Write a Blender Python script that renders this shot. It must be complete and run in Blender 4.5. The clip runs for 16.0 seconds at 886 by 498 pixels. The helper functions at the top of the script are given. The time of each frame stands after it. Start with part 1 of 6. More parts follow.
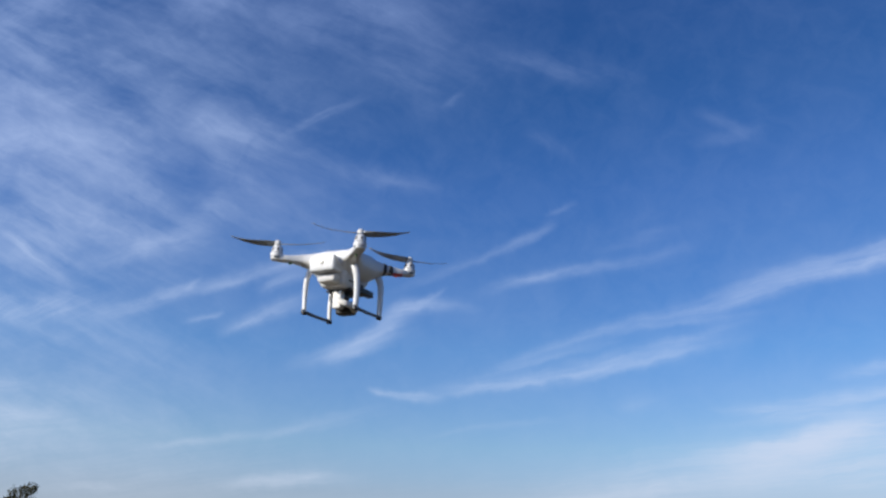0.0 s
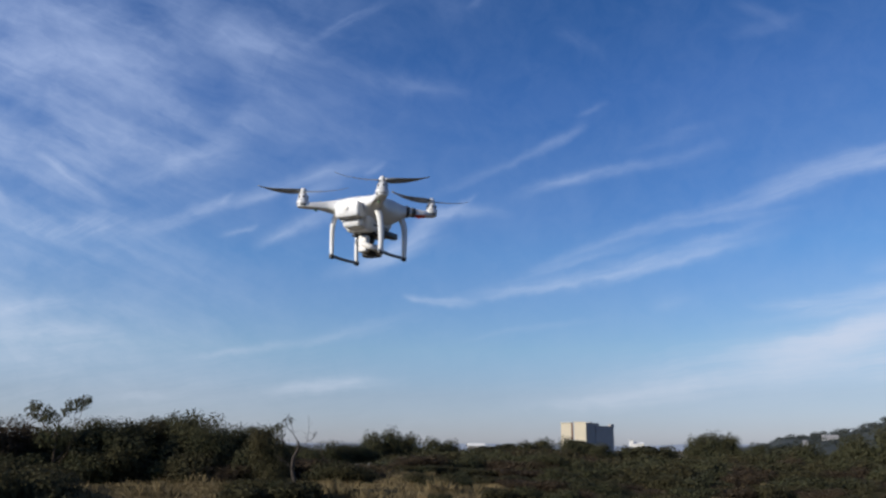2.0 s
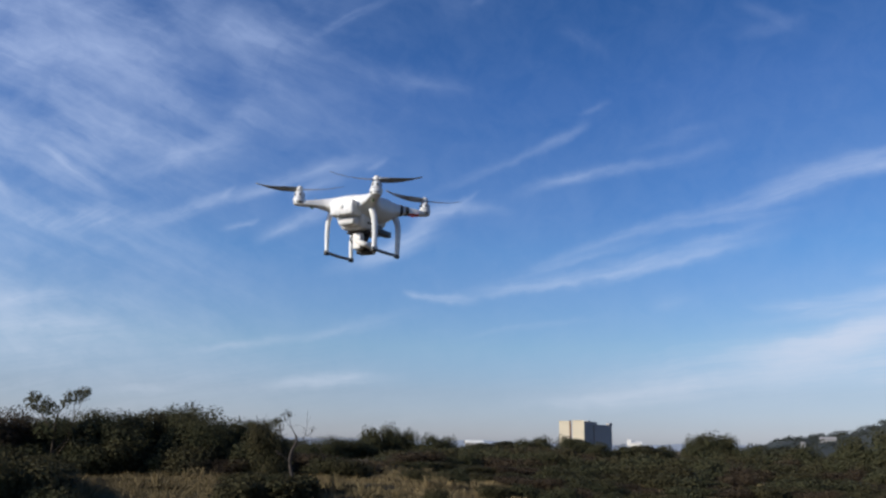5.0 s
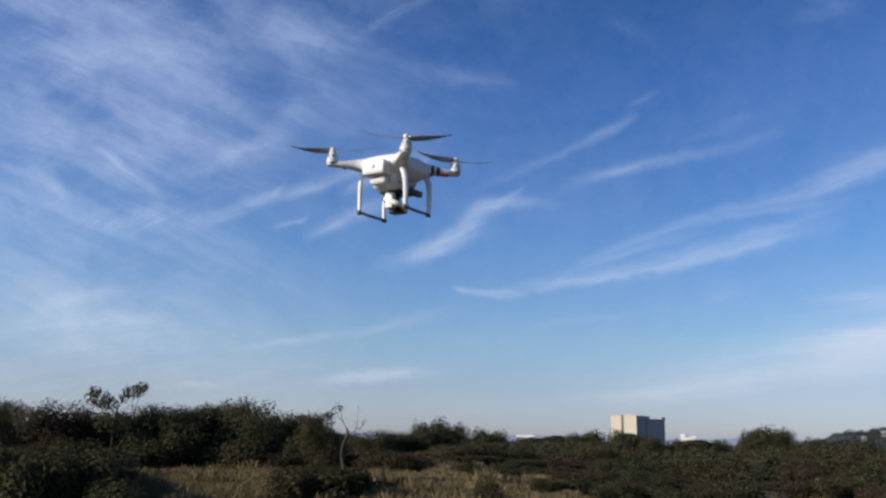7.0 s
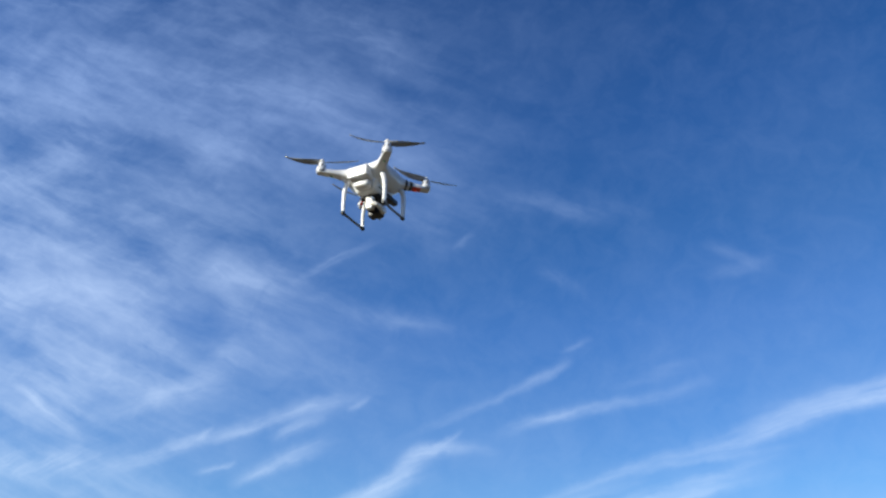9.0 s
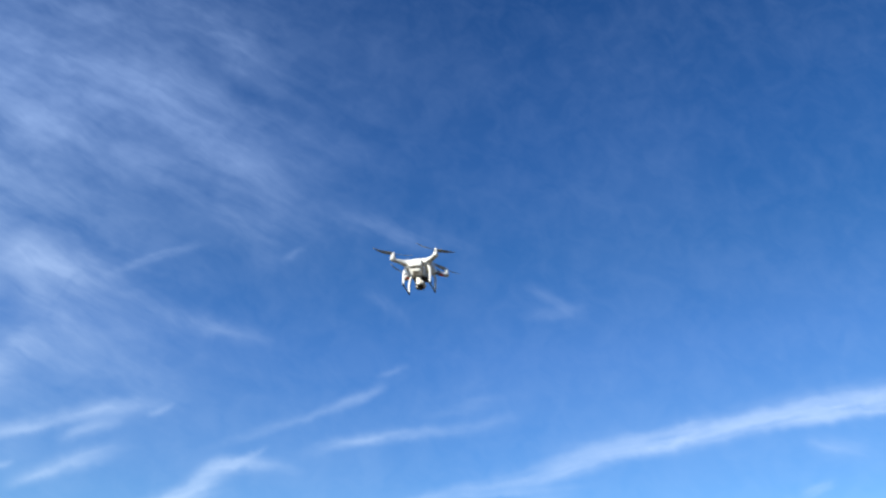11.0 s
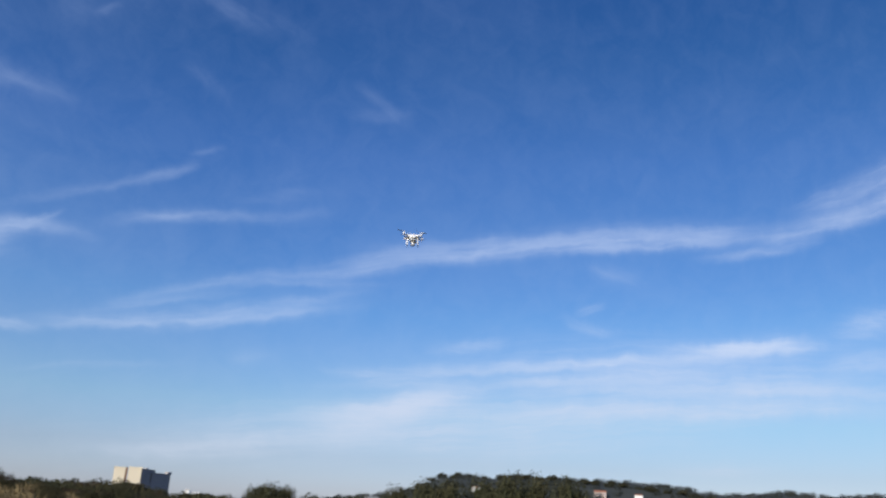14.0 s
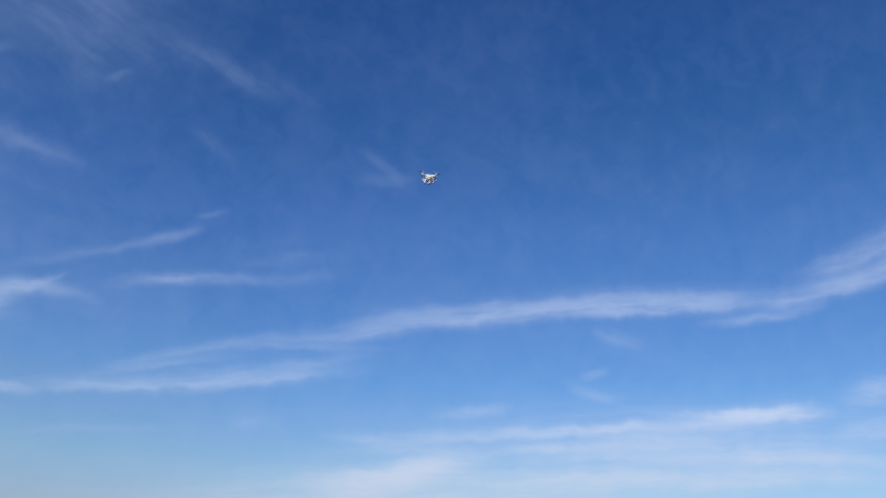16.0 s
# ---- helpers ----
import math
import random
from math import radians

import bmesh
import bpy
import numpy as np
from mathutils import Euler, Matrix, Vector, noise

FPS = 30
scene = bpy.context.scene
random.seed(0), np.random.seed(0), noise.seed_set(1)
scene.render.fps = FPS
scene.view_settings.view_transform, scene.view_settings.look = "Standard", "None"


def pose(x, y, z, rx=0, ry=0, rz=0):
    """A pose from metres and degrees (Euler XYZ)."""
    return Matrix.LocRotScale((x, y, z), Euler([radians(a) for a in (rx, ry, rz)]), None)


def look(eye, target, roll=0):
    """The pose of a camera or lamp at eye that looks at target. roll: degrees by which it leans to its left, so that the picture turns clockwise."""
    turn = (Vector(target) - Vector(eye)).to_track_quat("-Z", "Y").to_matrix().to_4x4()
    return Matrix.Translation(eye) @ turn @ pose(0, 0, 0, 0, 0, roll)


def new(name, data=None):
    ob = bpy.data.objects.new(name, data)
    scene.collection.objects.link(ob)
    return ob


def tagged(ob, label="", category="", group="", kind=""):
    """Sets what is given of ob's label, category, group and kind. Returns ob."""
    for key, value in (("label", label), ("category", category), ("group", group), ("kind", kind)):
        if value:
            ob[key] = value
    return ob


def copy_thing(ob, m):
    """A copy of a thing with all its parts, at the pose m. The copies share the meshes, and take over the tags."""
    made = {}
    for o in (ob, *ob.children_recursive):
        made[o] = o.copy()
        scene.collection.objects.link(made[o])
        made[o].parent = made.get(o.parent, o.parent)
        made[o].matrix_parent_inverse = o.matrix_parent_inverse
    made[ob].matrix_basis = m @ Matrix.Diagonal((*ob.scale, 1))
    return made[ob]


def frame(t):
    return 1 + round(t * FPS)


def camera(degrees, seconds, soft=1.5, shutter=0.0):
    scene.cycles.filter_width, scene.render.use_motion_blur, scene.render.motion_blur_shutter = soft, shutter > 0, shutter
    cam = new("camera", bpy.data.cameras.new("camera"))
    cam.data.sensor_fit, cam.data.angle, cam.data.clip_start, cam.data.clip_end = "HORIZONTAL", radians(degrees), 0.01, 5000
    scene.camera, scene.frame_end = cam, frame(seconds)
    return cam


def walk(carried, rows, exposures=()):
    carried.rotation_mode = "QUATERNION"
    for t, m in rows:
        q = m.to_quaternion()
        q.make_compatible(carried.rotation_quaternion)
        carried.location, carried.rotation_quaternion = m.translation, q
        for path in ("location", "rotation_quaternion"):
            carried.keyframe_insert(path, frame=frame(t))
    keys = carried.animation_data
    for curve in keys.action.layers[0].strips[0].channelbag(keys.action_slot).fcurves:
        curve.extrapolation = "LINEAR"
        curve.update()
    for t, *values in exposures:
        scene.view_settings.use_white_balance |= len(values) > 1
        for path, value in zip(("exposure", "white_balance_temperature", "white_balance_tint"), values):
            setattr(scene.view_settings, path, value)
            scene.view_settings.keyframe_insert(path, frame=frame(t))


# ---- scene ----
cam = camera(55.94, 16.0, soft=2.4, shutter=0.35)
walk(cam, [
    (0.0, pose(0.159, -2.069, 7.690, 109.88, -1.45, -3.20)),
    (0.5, pose(0.191, -2.111, 7.760, 109.15, -1.40, -2.73)),
    (1.0, pose(0.201, -2.119, 7.803, 105.83, -1.72, -0.85)),
    (1.5, pose(0.204, -2.146, 7.790, 103.60, -0.93, -0.56)),
    (2.0, pose(0.181, -2.160, 7.758, 103.42, -0.21, -0.58)),
    (2.5, pose(0.171, -2.172, 7.744, 103.45, -0.27, -0.74)),
    (3.0, pose(0.168, -2.152, 7.750, 103.30, -0.65, -1.15)),
    (5.5, pose(0.238, -2.228, 7.749, 103.13, -1.30, -0.30)),
    (6.0, pose(0.275, -2.237, 7.744, 102.89, -0.96, 1.45)),
    (6.5, pose(0.277, -2.258, 7.727, 102.83, -0.57, 2.32)),
    (7.0, pose(0.253, -2.232, 7.641, 102.80, -0.92, 2.69)),
    (7.5, pose(0.244, -2.230, 7.427, 105.47, -0.67, 1.78)),
    (8.0, pose(0.227, -2.238, 7.180, 111.64, 0.05, 0.62)),
    (8.5, pose(0.198, -2.248, 6.993, 116.42, 0.12, -0.02)),
    (8.7, pose(0.186, -2.250, 6.939, 117.83, 0.02, -0.65)),
    (10.8, pose(-0.693, -3.685, 6.079, 122.88, -1.28, -12.50)),
    (11.0, pose(-0.940, -4.042, 6.012, 121.02, -0.67, -15.29)),
    (11.5, pose(-1.665, -5.303, 5.720, 117.61, -2.47, -21.88)),
    (12.0, pose(-2.479, -6.663, 5.469, 113.73, -3.48, -23.96)),
    (12.5, pose(-3.294, -7.836, 5.294, 110.33, -2.99, -25.73)),
    (13.0, pose(-3.899, -8.326, 5.307, 109.02, -3.11, -28.22)),
    (13.5, pose(-4.499, -9.139, 5.123, 107.98, -3.38, -29.05)),
    (14.0, pose(-5.031, -10.098, 4.615, 107.80, -3.15, -29.71)),
    (14.5, pose(-5.534, -10.984, 3.890, 108.21, -3.40, -30.58)),
    (15.0, pose(-5.879, -11.654, 3.069, 109.75, -3.14, -30.19)),
    (15.5, pose(-6.117, -11.974, 2.216, 111.03, -3.24, -31.32)),
    (16.0, pose(-6.230, -12.325, 1.363, 112.16, -3.40, -29.59)),
], exposures=[(0.0, 0.03, 6280, 10), (1.0, 0.12, 6480, 10), (1.5, 0.0, 6330, 10), (2.0, -0.04, 6420, 10), (3.0, -0.09, 6330, 10), (5.5, 0.0, 6430, 10), (7.0, 0.03, 6500, 10), (7.5, 0.09, 6470, 10), (8.0, -0.06, 6200, 5), (8.5, 0.3, 6450, 4), (11.0, 0.56, 6500, 3), (11.5, 0.57, 6450, 4), (12.0, 0.35, 6500, 7), (12.5, -0.01, 6310, 10), (13.0, -0.11, 6290, 10), (13.5, 0.05, 6330, 10), (14.0, 0.05, 6360, 10), (14.5, 0.09, 6360, 10), (15.0, 0.02, 6350, 10), (15.5, -0.06, 6330, 10), (16.0, -0.03, 6350, 10)])

# ---- world, sun, exposure ----
SUN_ELEVATION, SUN_AZIMUTH = radians(21), radians(-118)   # azimuth clockwise from +y
world = bpy.data.worlds.new("late_afternoon_sky")
scene.world = world
world.use_nodes = True
wn, wl = world.node_tree.nodes, world.node_tree.links
wn.clear()


def wnode(kind, op=None, *values):
    n = wn.new(kind)
    if op:
        n.operation = op
    for i, value in enumerate(values):
        if value is None:
            continue
        if hasattr(value, "is_linked"):
            wl.new(value, n.inputs[i])
        else:
            n.inputs[i].default_value = value
    return n


def wmath(op, *values):
    return wnode("ShaderNodeMath", op, *values).outputs[0]


def wdot(a, b):
    return wnode("ShaderNodeVectorMath", "DOT_PRODUCT", a, b).outputs["Value"]


def wnoise(vector, scale, detail, rough=0.55, distort=0.0):
    n = wn.new("ShaderNodeTexNoise")
    n.inputs["Scale"].default_value, n.inputs["Detail"].default_value = scale, detail
    n.inputs["Roughness"].default_value, n.inputs["Distortion"].default_value = rough, distort
    wl.new(vector, n.inputs["Vector"])
    return n


sky = wn.new("ShaderNodeTexSky")
sky.sky_type, sky.sun_disc = "NISHITA", False
sky.sun_elevation, sky.sun_rotation = SUN_ELEVATION, SUN_AZIMUTH
sky.air_density, sky.dust_density, sky.ozone_density = 1.0, 0.6, 2.0
ray_dir = wn.new("ShaderNodeTexCoord").outputs["Generated"]

# chart of the sky: straight streaks stay straight on it
AZ0, EL0 = radians(-13), radians(22)
C_FWD = (math.sin(-AZ0) * math.cos(EL0), math.cos(AZ0) * math.cos(EL0), math.sin(EL0))
C_RIGHT = (math.cos(AZ0), math.sin(AZ0), 0.0)
C_UP = tuple(Vector(C_RIGHT).cross(Vector(C_FWD)))
depth = wmath("MAXIMUM", wdot(ray_dir, C_FWD), 0.05)
px_, py_ = wmath("DIVIDE", wdot(ray_dir, C_RIGHT), depth), wmath("DIVIDE", wdot(ray_dir, C_UP), depth)
comb = wnode("ShaderNodeCombineXYZ", None, px_, py_, 0.0).outputs[0]
warp = wnoise(comb, 9.0, 3.0)
w1 = wnode("ShaderNodeVectorMath", "SUBTRACT", warp.outputs["Color"], (0.5, 0.5, 0.5)).outputs[0]
w2 = wnode("ShaderNodeVectorMath", "MULTIPLY_ADD", w1, (0.020, 0.020, 0.0), comb).outputs[0]
warp_b = wnoise(comb, 45.0, 2.0)
w3 = wnode("ShaderNodeVectorMath", "SUBTRACT", warp_b.outputs["Color"], (0.5, 0.5, 0.5)).outputs[0]
chart = wnode("ShaderNodeVectorMath", "MULTIPLY_ADD", w3, (0.008, 0.008, 0.0), w2).outputs[0]


curl = wnoise(comb, 2.4, 2.0, 0.5)
c1 = wnode("ShaderNodeVectorMath", "SUBTRACT", curl.outputs["Color"], (0.5, 0.5, 0.5)).outputs[0]
curled = wnode("ShaderNodeVectorMath", "MULTIPLY_ADD", c1, (0.055, 0.055, 0.0), chart).outputs[0]


def fibres(angle, along, across, low, vector, silk=0.6):
    """Silky streaks that run along one angle of the sky chart: broad bands with fine filaments on them."""
    m = wn.new("ShaderNodeMapping")
    m.vector_type = "POINT"
    wl.new(vector, m.inputs["Vector"])
    m.inputs["Rotation"].default_value = (0, 0, radians(-angle))
    s = wnode("ShaderNodeVectorMath", "MULTIPLY", m.outputs[0], (along, across, 1.0)).outputs[0]
    n = wnoise(s, 1.0, 5.0, 0.58, 0.3)
    r = wn.new("ShaderNodeMapRange")
    r.interpolation_type = "SMOOTHSTEP"
    wl.new(n.outputs["Fac"], r.inputs["Value"])
    r.inputs["From Min"].default_value, r.inputs["From Max"].default_value = 0.3, 0.72
    r.inputs["To Min"].default_value, r.inputs["To Max"].default_value = low, 1.4
    f = wnoise(s, 2.3, 3.0, 0.55, 0.2)
    fold = wmath("ABSOLUTE", wmath("MULTIPLY_ADD", f.outputs["Fac"], 5.0, -2.5))
    line = wmath("POWER", wmath("SUBTRACT", 1.0, wmath("MINIMUM", fold, 1.0)), 2.0)
    return wmath("MULTIPLY", r.outputs["Result"], wmath("MULTIPLY_ADD", line, silk, 1.0 - silk * 0.35))


FIBRES = {"rise": fibres(18, 5.0, 60.0, 0.35, chart), "fall": fibres(-28, 6.0, 28.0, 0.25, curled, 0.25), "flat": fibres(4, 4.0, 44.0, 0.3, chart),
          "soft": fibres(8, 3.5, 80.0, 0.6, chart, 0.4)}
# the high haze is a web of falling and rising threads
FIBRES["haze"] = wmath("MULTIPLY_ADD", fibres(-24, 4.0, 18.0, 0.2, curled, 0.3), 0.76, wmath("MULTIPLY", fibres(20, 5.0, 22.0, 0.2, curled, 0.3), 0.24))
strokes = {}        # by grain: the strokes of the sky, as builder and numbers


def streak(*numbers):
    strokes.setdefault(numbers[-1], []).append((streak_shape, numbers[:-1]))


def streak_shape(chart, cx, cy, ax, ay, half, width, bend, strength):
    """One cirrus streak on the sky chart: its middle, way, half length, half width and bow."""
    u = wmath("ADD", wdot(chart, (ax / half, ay / half, 0)), -(cx * ax + cy * ay) / half)
    v = wmath("ADD", wdot(chart, (-ay / width, ax / width, 0)), (cx * ay - cy * ax) / width)
    uu = wmath("MULTIPLY", u, u)
    bow = wmath("MULTIPLY_ADD", uu, -bend / width, v)
    core = wmath("EXPONENT", wmath("MULTIPLY", wmath("MULTIPLY", bow, bow), -1.0))
    ends = wmath("MAXIMUM", wmath("SUBTRACT", 1.0, uu), 0.0)
    return wmath("MULTIPLY", wmath("MULTIPLY", core, wmath("MULTIPLY", ends, ends)), strength)


streak(-0.8834, 0.0061, 0.9988, -0.0491, 0.6005, 0.2719, -0.0480, 0.27, "haze")
streak(-0.8556, 0.2636, 0.9786, -0.2058, 0.6209, 0.2629, 0.0131, 0.19, "haze")
streak(-0.8483, 0.5486, 0.9728, -0.2316, 0.6121, 0.1897, -0.0963, 0.21, "haze")
streak(-0.3637, 0.4018, 0.9908, -0.1350, 0.3918, 0.1530, -0.0950, 0.15, "haze")
streak(-0.3412, 0.3266, 0.9123, -0.4095, 0.4275, 0.1103, 0.0021, 0.12, "haze")
streak(-0.4362, 0.1582, 0.9508, -0.3098, 0.2386, 0.0801, -0.0012, 0.14, "haze")
streak(-0.7947, 0.4409, 0.9664, -0.2572, 0.3497, 0.0959, -0.0123, 0.15, "haze")
streak(-0.7093, 0.0575, 0.9900, -0.1408, 0.2210, 0.0382, -0.0315, 0.17, "haze")
streak(-0.8141, 0.1487, 0.9971, -0.0765, 0.1878, 0.0167, -0.0007, 0.19, "soft")
streak(-0.6183, 0.1114, 0.9066, -0.4219, 0.1333, 0.0161, -0.0254, 0.21, "fall")
streak(-0.4278, 0.1229, 0.8797, -0.4755, 0.0871, 0.0111, -0.0063, 0.15, "fall")
streak(-0.8851, -0.0173, 0.8980, -0.4400, 0.1015, 0.0081, -0.0117, 0.19, "fall")
streak(-0.6839, 0.1868, 0.9994, -0.0336, 0.1258, 0.0102, -0.0011, 0.14, "soft")
streak(-0.8896, 0.0785, 0.8932, -0.4497, 0.0846, 0.0111, -0.0010, 0.15, "fall")
streak(-0.6102, 0.0574, 0.8376, -0.5463, 0.1040, 0.0104, -0.0090, 0.11, "fall")
streak(-0.7295, -0.0891, 1.0000, -0.0090, 0.1462, 0.0163, -0.0048, 0.22, "rise")
streak(-0.6918, 0.1263, 0.9998, -0.0195, 0.2310, 0.0256, -0.0433, 0.31, "haze")
streak(-0.5543, 0.0479, 0.8380, -0.5456, 0.1345, 0.0205, -0.0017, 0.25, "fall")
streak(-0.4346, 0.0798, 0.7704, -0.6376, 0.1193, 0.0145, -0.0079, 0.19, "fall")
streak(-0.7295, 0.2399, 0.9897, -0.1428, 0.1970, 0.0467, -0.0299, 0.22, "haze")
streak(-0.7443, 0.3002, 0.9889, 0.1489, 0.1493, 0.0205, 0.0317, 0.31, "haze")
streak(-0.7066, 0.4363, 0.9603, -0.2790, 0.2451, 0.0558, -0.0231, 0.25, "fall")
streak(-0.3800, 0.3530, 0.9226, -0.3858, 0.2976, 0.0306, -0.0367, 0.22, "fall")
streak(-0.6224, 0.0133, 0.9399, -0.3415, 0.1478, 0.0296, -0.0033, 0.19, "haze")
streak(-0.7766, -0.0091, 0.9902, -0.1394, 0.1501, 0.0342, -0.0107, 0.22, "haze")
streak(-0.4707, 0.1327, 0.9503, -0.3115, 0.1396, 0.0220, 0.0109, 0.15, "fall")
streak(-0.7349, 0.1706, 0.9945, -0.1050, 0.2187, 0.0467, -0.0228, 0.19, "haze")
streak(-0.2797, 0.2293, 0.8739, -0.4860, 0.2491, 0.0272, -0.0166, 0.12, "fall")
streak(-0.3108, 0.1410, 0.9468, 0.3218, 0.0824, 0.0062, -0.0070, 0.11, "rise")
streak(-0.3185, 0.0844, 0.8878, -0.4603, 0.1007, 0.0168, 0.0122, 0.11, "fall")
streak(-0.7274, 0.2936, 0.9331, -0.3596, 0.0343, 0.0220, -0.0000, 0.19, "rise")
streak(-0.8178, -0.2006, 0.9922, 0.1245, 0.1108, 0.0101, -0.0030, 0.15, "flat")
streak(-0.8190, -0.2374, 1.0000, -0.0021, 0.2913, 0.0137, -0.0052, 0.22, "flat")
streak(-0.3896, -0.3195, 0.9913, 0.1320, 0.1019, 0.0078, -0.0030, 0.25, "flat")
streak(-0.8782, -0.2118, 0.9977, -0.0682, 0.5490, 0.0823, 0.0084, 0.19, "haze")
streak(-0.7655, -0.3065, 0.9991, -0.0425, 0.7334, 0.0607, -0.0142, 0.14, "soft")
streak(-0.3798, -0.3174, 0.9980, 0.0636, 0.1248, 0.0100, -0.0082, 0.25, "flat")
streak(-0.8180, -0.1991, 0.9985, 0.0552, 0.1281, 0.0107, -0.0060, 0.19, "flat")
streak(-0.7883, -0.2592, 0.9994, 0.0343, 0.2052, 0.0165, -0.0025, 0.19, "flat")
streak(0.0137, -0.3375, 0.9944, 0.1060, 0.1858, 0.0115, 0.0047, 0.22, "flat")
streak(0.2165, -0.2863, 0.9611, 0.2761, 0.1117, 0.0256, 0.0037, 0.37, "flat")
streak(0.2284, -0.2314, 0.9903, 0.1391, 0.0911, 0.0079, 0.0019, 0.19, "flat")
streak(-0.6611, -0.3324, 1.0000, 0.0090, 0.0924, 0.0082, -0.0059, 0.12, "flat")
streak(0.7144, -0.1431, 0.9859, 0.1671, 0.1776, 0.0084, -0.0016, 0.99, "flat")
streak(0.5181, -0.1836, 0.9917, 0.1286, 0.1402, 0.0059, 0.0026, 0.68, "flat")
streak(0.3536, -0.1994, 0.9960, 0.0899, 0.1081, 0.0058, -0.0022, 0.25, "flat")
streak(0.6473, -0.2078, 0.9953, 0.0965, 0.3148, 0.0098, -0.0051, 0.56, "flat")
streak(0.5629, -0.2443, 0.9962, 0.0874, 0.4685, 0.0148, -0.0031, 0.50, "soft")
streak(0.2149, -0.2698, 0.9798, 0.2002, 0.1543, 0.0128, 0.0119, 0.56, "flat")
streak(0.2847, -0.2949, 0.9966, 0.0829, 0.5011, 0.0315, -0.0074, 0.50, "soft")
streak(0.6335, -0.1933, 0.9953, 0.0971, 0.4851, 0.0439, 0.0000, 0.32, "soft")
streak(0.4849, -0.1395, 0.9637, -0.2668, 0.0618, 0.0066, 0.0062, 0.22, "fall")
streak(0.4780, -0.1119, 0.9487, 0.3162, 0.0312, 0.0059, 0.0000, 0.19, "rise")
streak(0.3202, -0.1798, 0.9804, 0.1972, 0.0680, 0.0086, 0.0006, 0.19, "flat")
streak(0.1958, -0.2271, 0.9905, 0.1372, 0.0278, 0.0056, 0.0000, 0.19, "flat")
streak(0.1851, -0.2276, 0.9982, 0.0604, 0.0594, 0.0055, 0.0019, 0.19, "flat")
streak(0.2354, -0.2681, 0.9719, 0.2353, 0.0978, 0.0140, 0.0068, 0.37, "soft")
streak(0.9220, -0.0819, 0.9440, 0.3299, 0.1039, 0.0218, -0.0000, 0.31, "flat")
streak(0.0173, -0.3318, 0.9914, 0.1310, 0.1934, 0.0096, 0.0074, 0.28, "flat")
streak(0.7164, -0.3165, 0.9971, 0.0759, 0.1192, 0.0118, -0.0000, 0.19, "flat")
streak(-0.2124, 0.1765, 0.8063, -0.5916, 0.0812, 0.0124, -0.0000, 0.12, "fall")
streak(0.7277, -0.1366, 0.9877, 0.1562, 0.0932, 0.0062, -0.0030, 0.56, "flat")
streak(0.5722, -0.1944, 0.9922, 0.1244, 0.5076, 0.0078, 0.0006, 0.37, "flat")
streak(0.2727, -0.2583, 0.9526, 0.3044, 0.1052, 0.0141, -0.0062, 0.37, "flat")
streak(0.6732, -0.2270, 0.9941, 0.1082, 0.3846, 0.0092, 0.0016, 0.37, "flat")
streak(-0.3360, 0.0108, 0.9570, -0.2899, 0.1792, 0.0636, -0.0035, 0.10, "haze")
streak(-0.0271, 0.1781, 0.9737, -0.2280, 0.1275, 0.0170, 0.0118, 0.12, "fall")
streak(-0.2453, 0.0601, 0.9761, -0.2172, 0.1203, 0.0101, 0.0021, 0.10, "fall")
streak(-0.2417, 0.2647, 0.8090, -0.5879, 0.2062, 0.0310, -0.0091, 0.14, "fall")
streak(-0.2634, 0.4285, 0.8568, -0.5156, 0.1526, 0.0224, -0.0193, 0.17, "fall")
streak(-0.4338, 0.1292, 0.9480, -0.3184, 0.1293, 0.0258, -0.0087, 0.16, "fall")
streak(-0.4545, 0.0313, 0.9974, 0.0722, 0.0943, 0.0290, -0.0455, 0.16, "fall")
streak(-0.4564, 0.2942, 0.9445, 0.3285, 0.1295, 0.0428, 0.0381, 0.17, "fall")
def filaments(angle):
    """Fine lines that run along one angle of the sky chart."""
    m = wn.new("ShaderNodeMapping")
    wl.new(chart, m.inputs["Vector"])
    m.inputs["Rotation"].default_value = (0, 0, radians(-angle))
    n = wnoise(wnode("ShaderNodeVectorMath", "MULTIPLY", m.outputs[0], (9.0, 75.0, 1.0)).outputs[0], 1.0, 4.0, 0.6, 0.25)
    r = wn.new("ShaderNodeMapRange")
    wl.new(n.outputs["Fac"], r.inputs["Value"])
    r.inputs["From Min"].default_value, r.inputs["From Max"].default_value = 0.3, 0.7
    r.inputs["To Min"].default_value, r.inputs["To Max"].default_value = 0.45, 1.45
    return r.outputs["Result"]


LINES = {angle: filaments(angle) for angle in (-38, -12, 4, 12, 19, 27, 36)}


def ribbon(x0, y0, x1, y1, *numbers):
    angle = math.degrees(math.atan2(y1 - y0, x1 - x0))
    strokes.setdefault(min(LINES, key=lambda known: abs(known - angle)), []).append((ribbon_shape, (x0, y0, x1, y1, *numbers)))


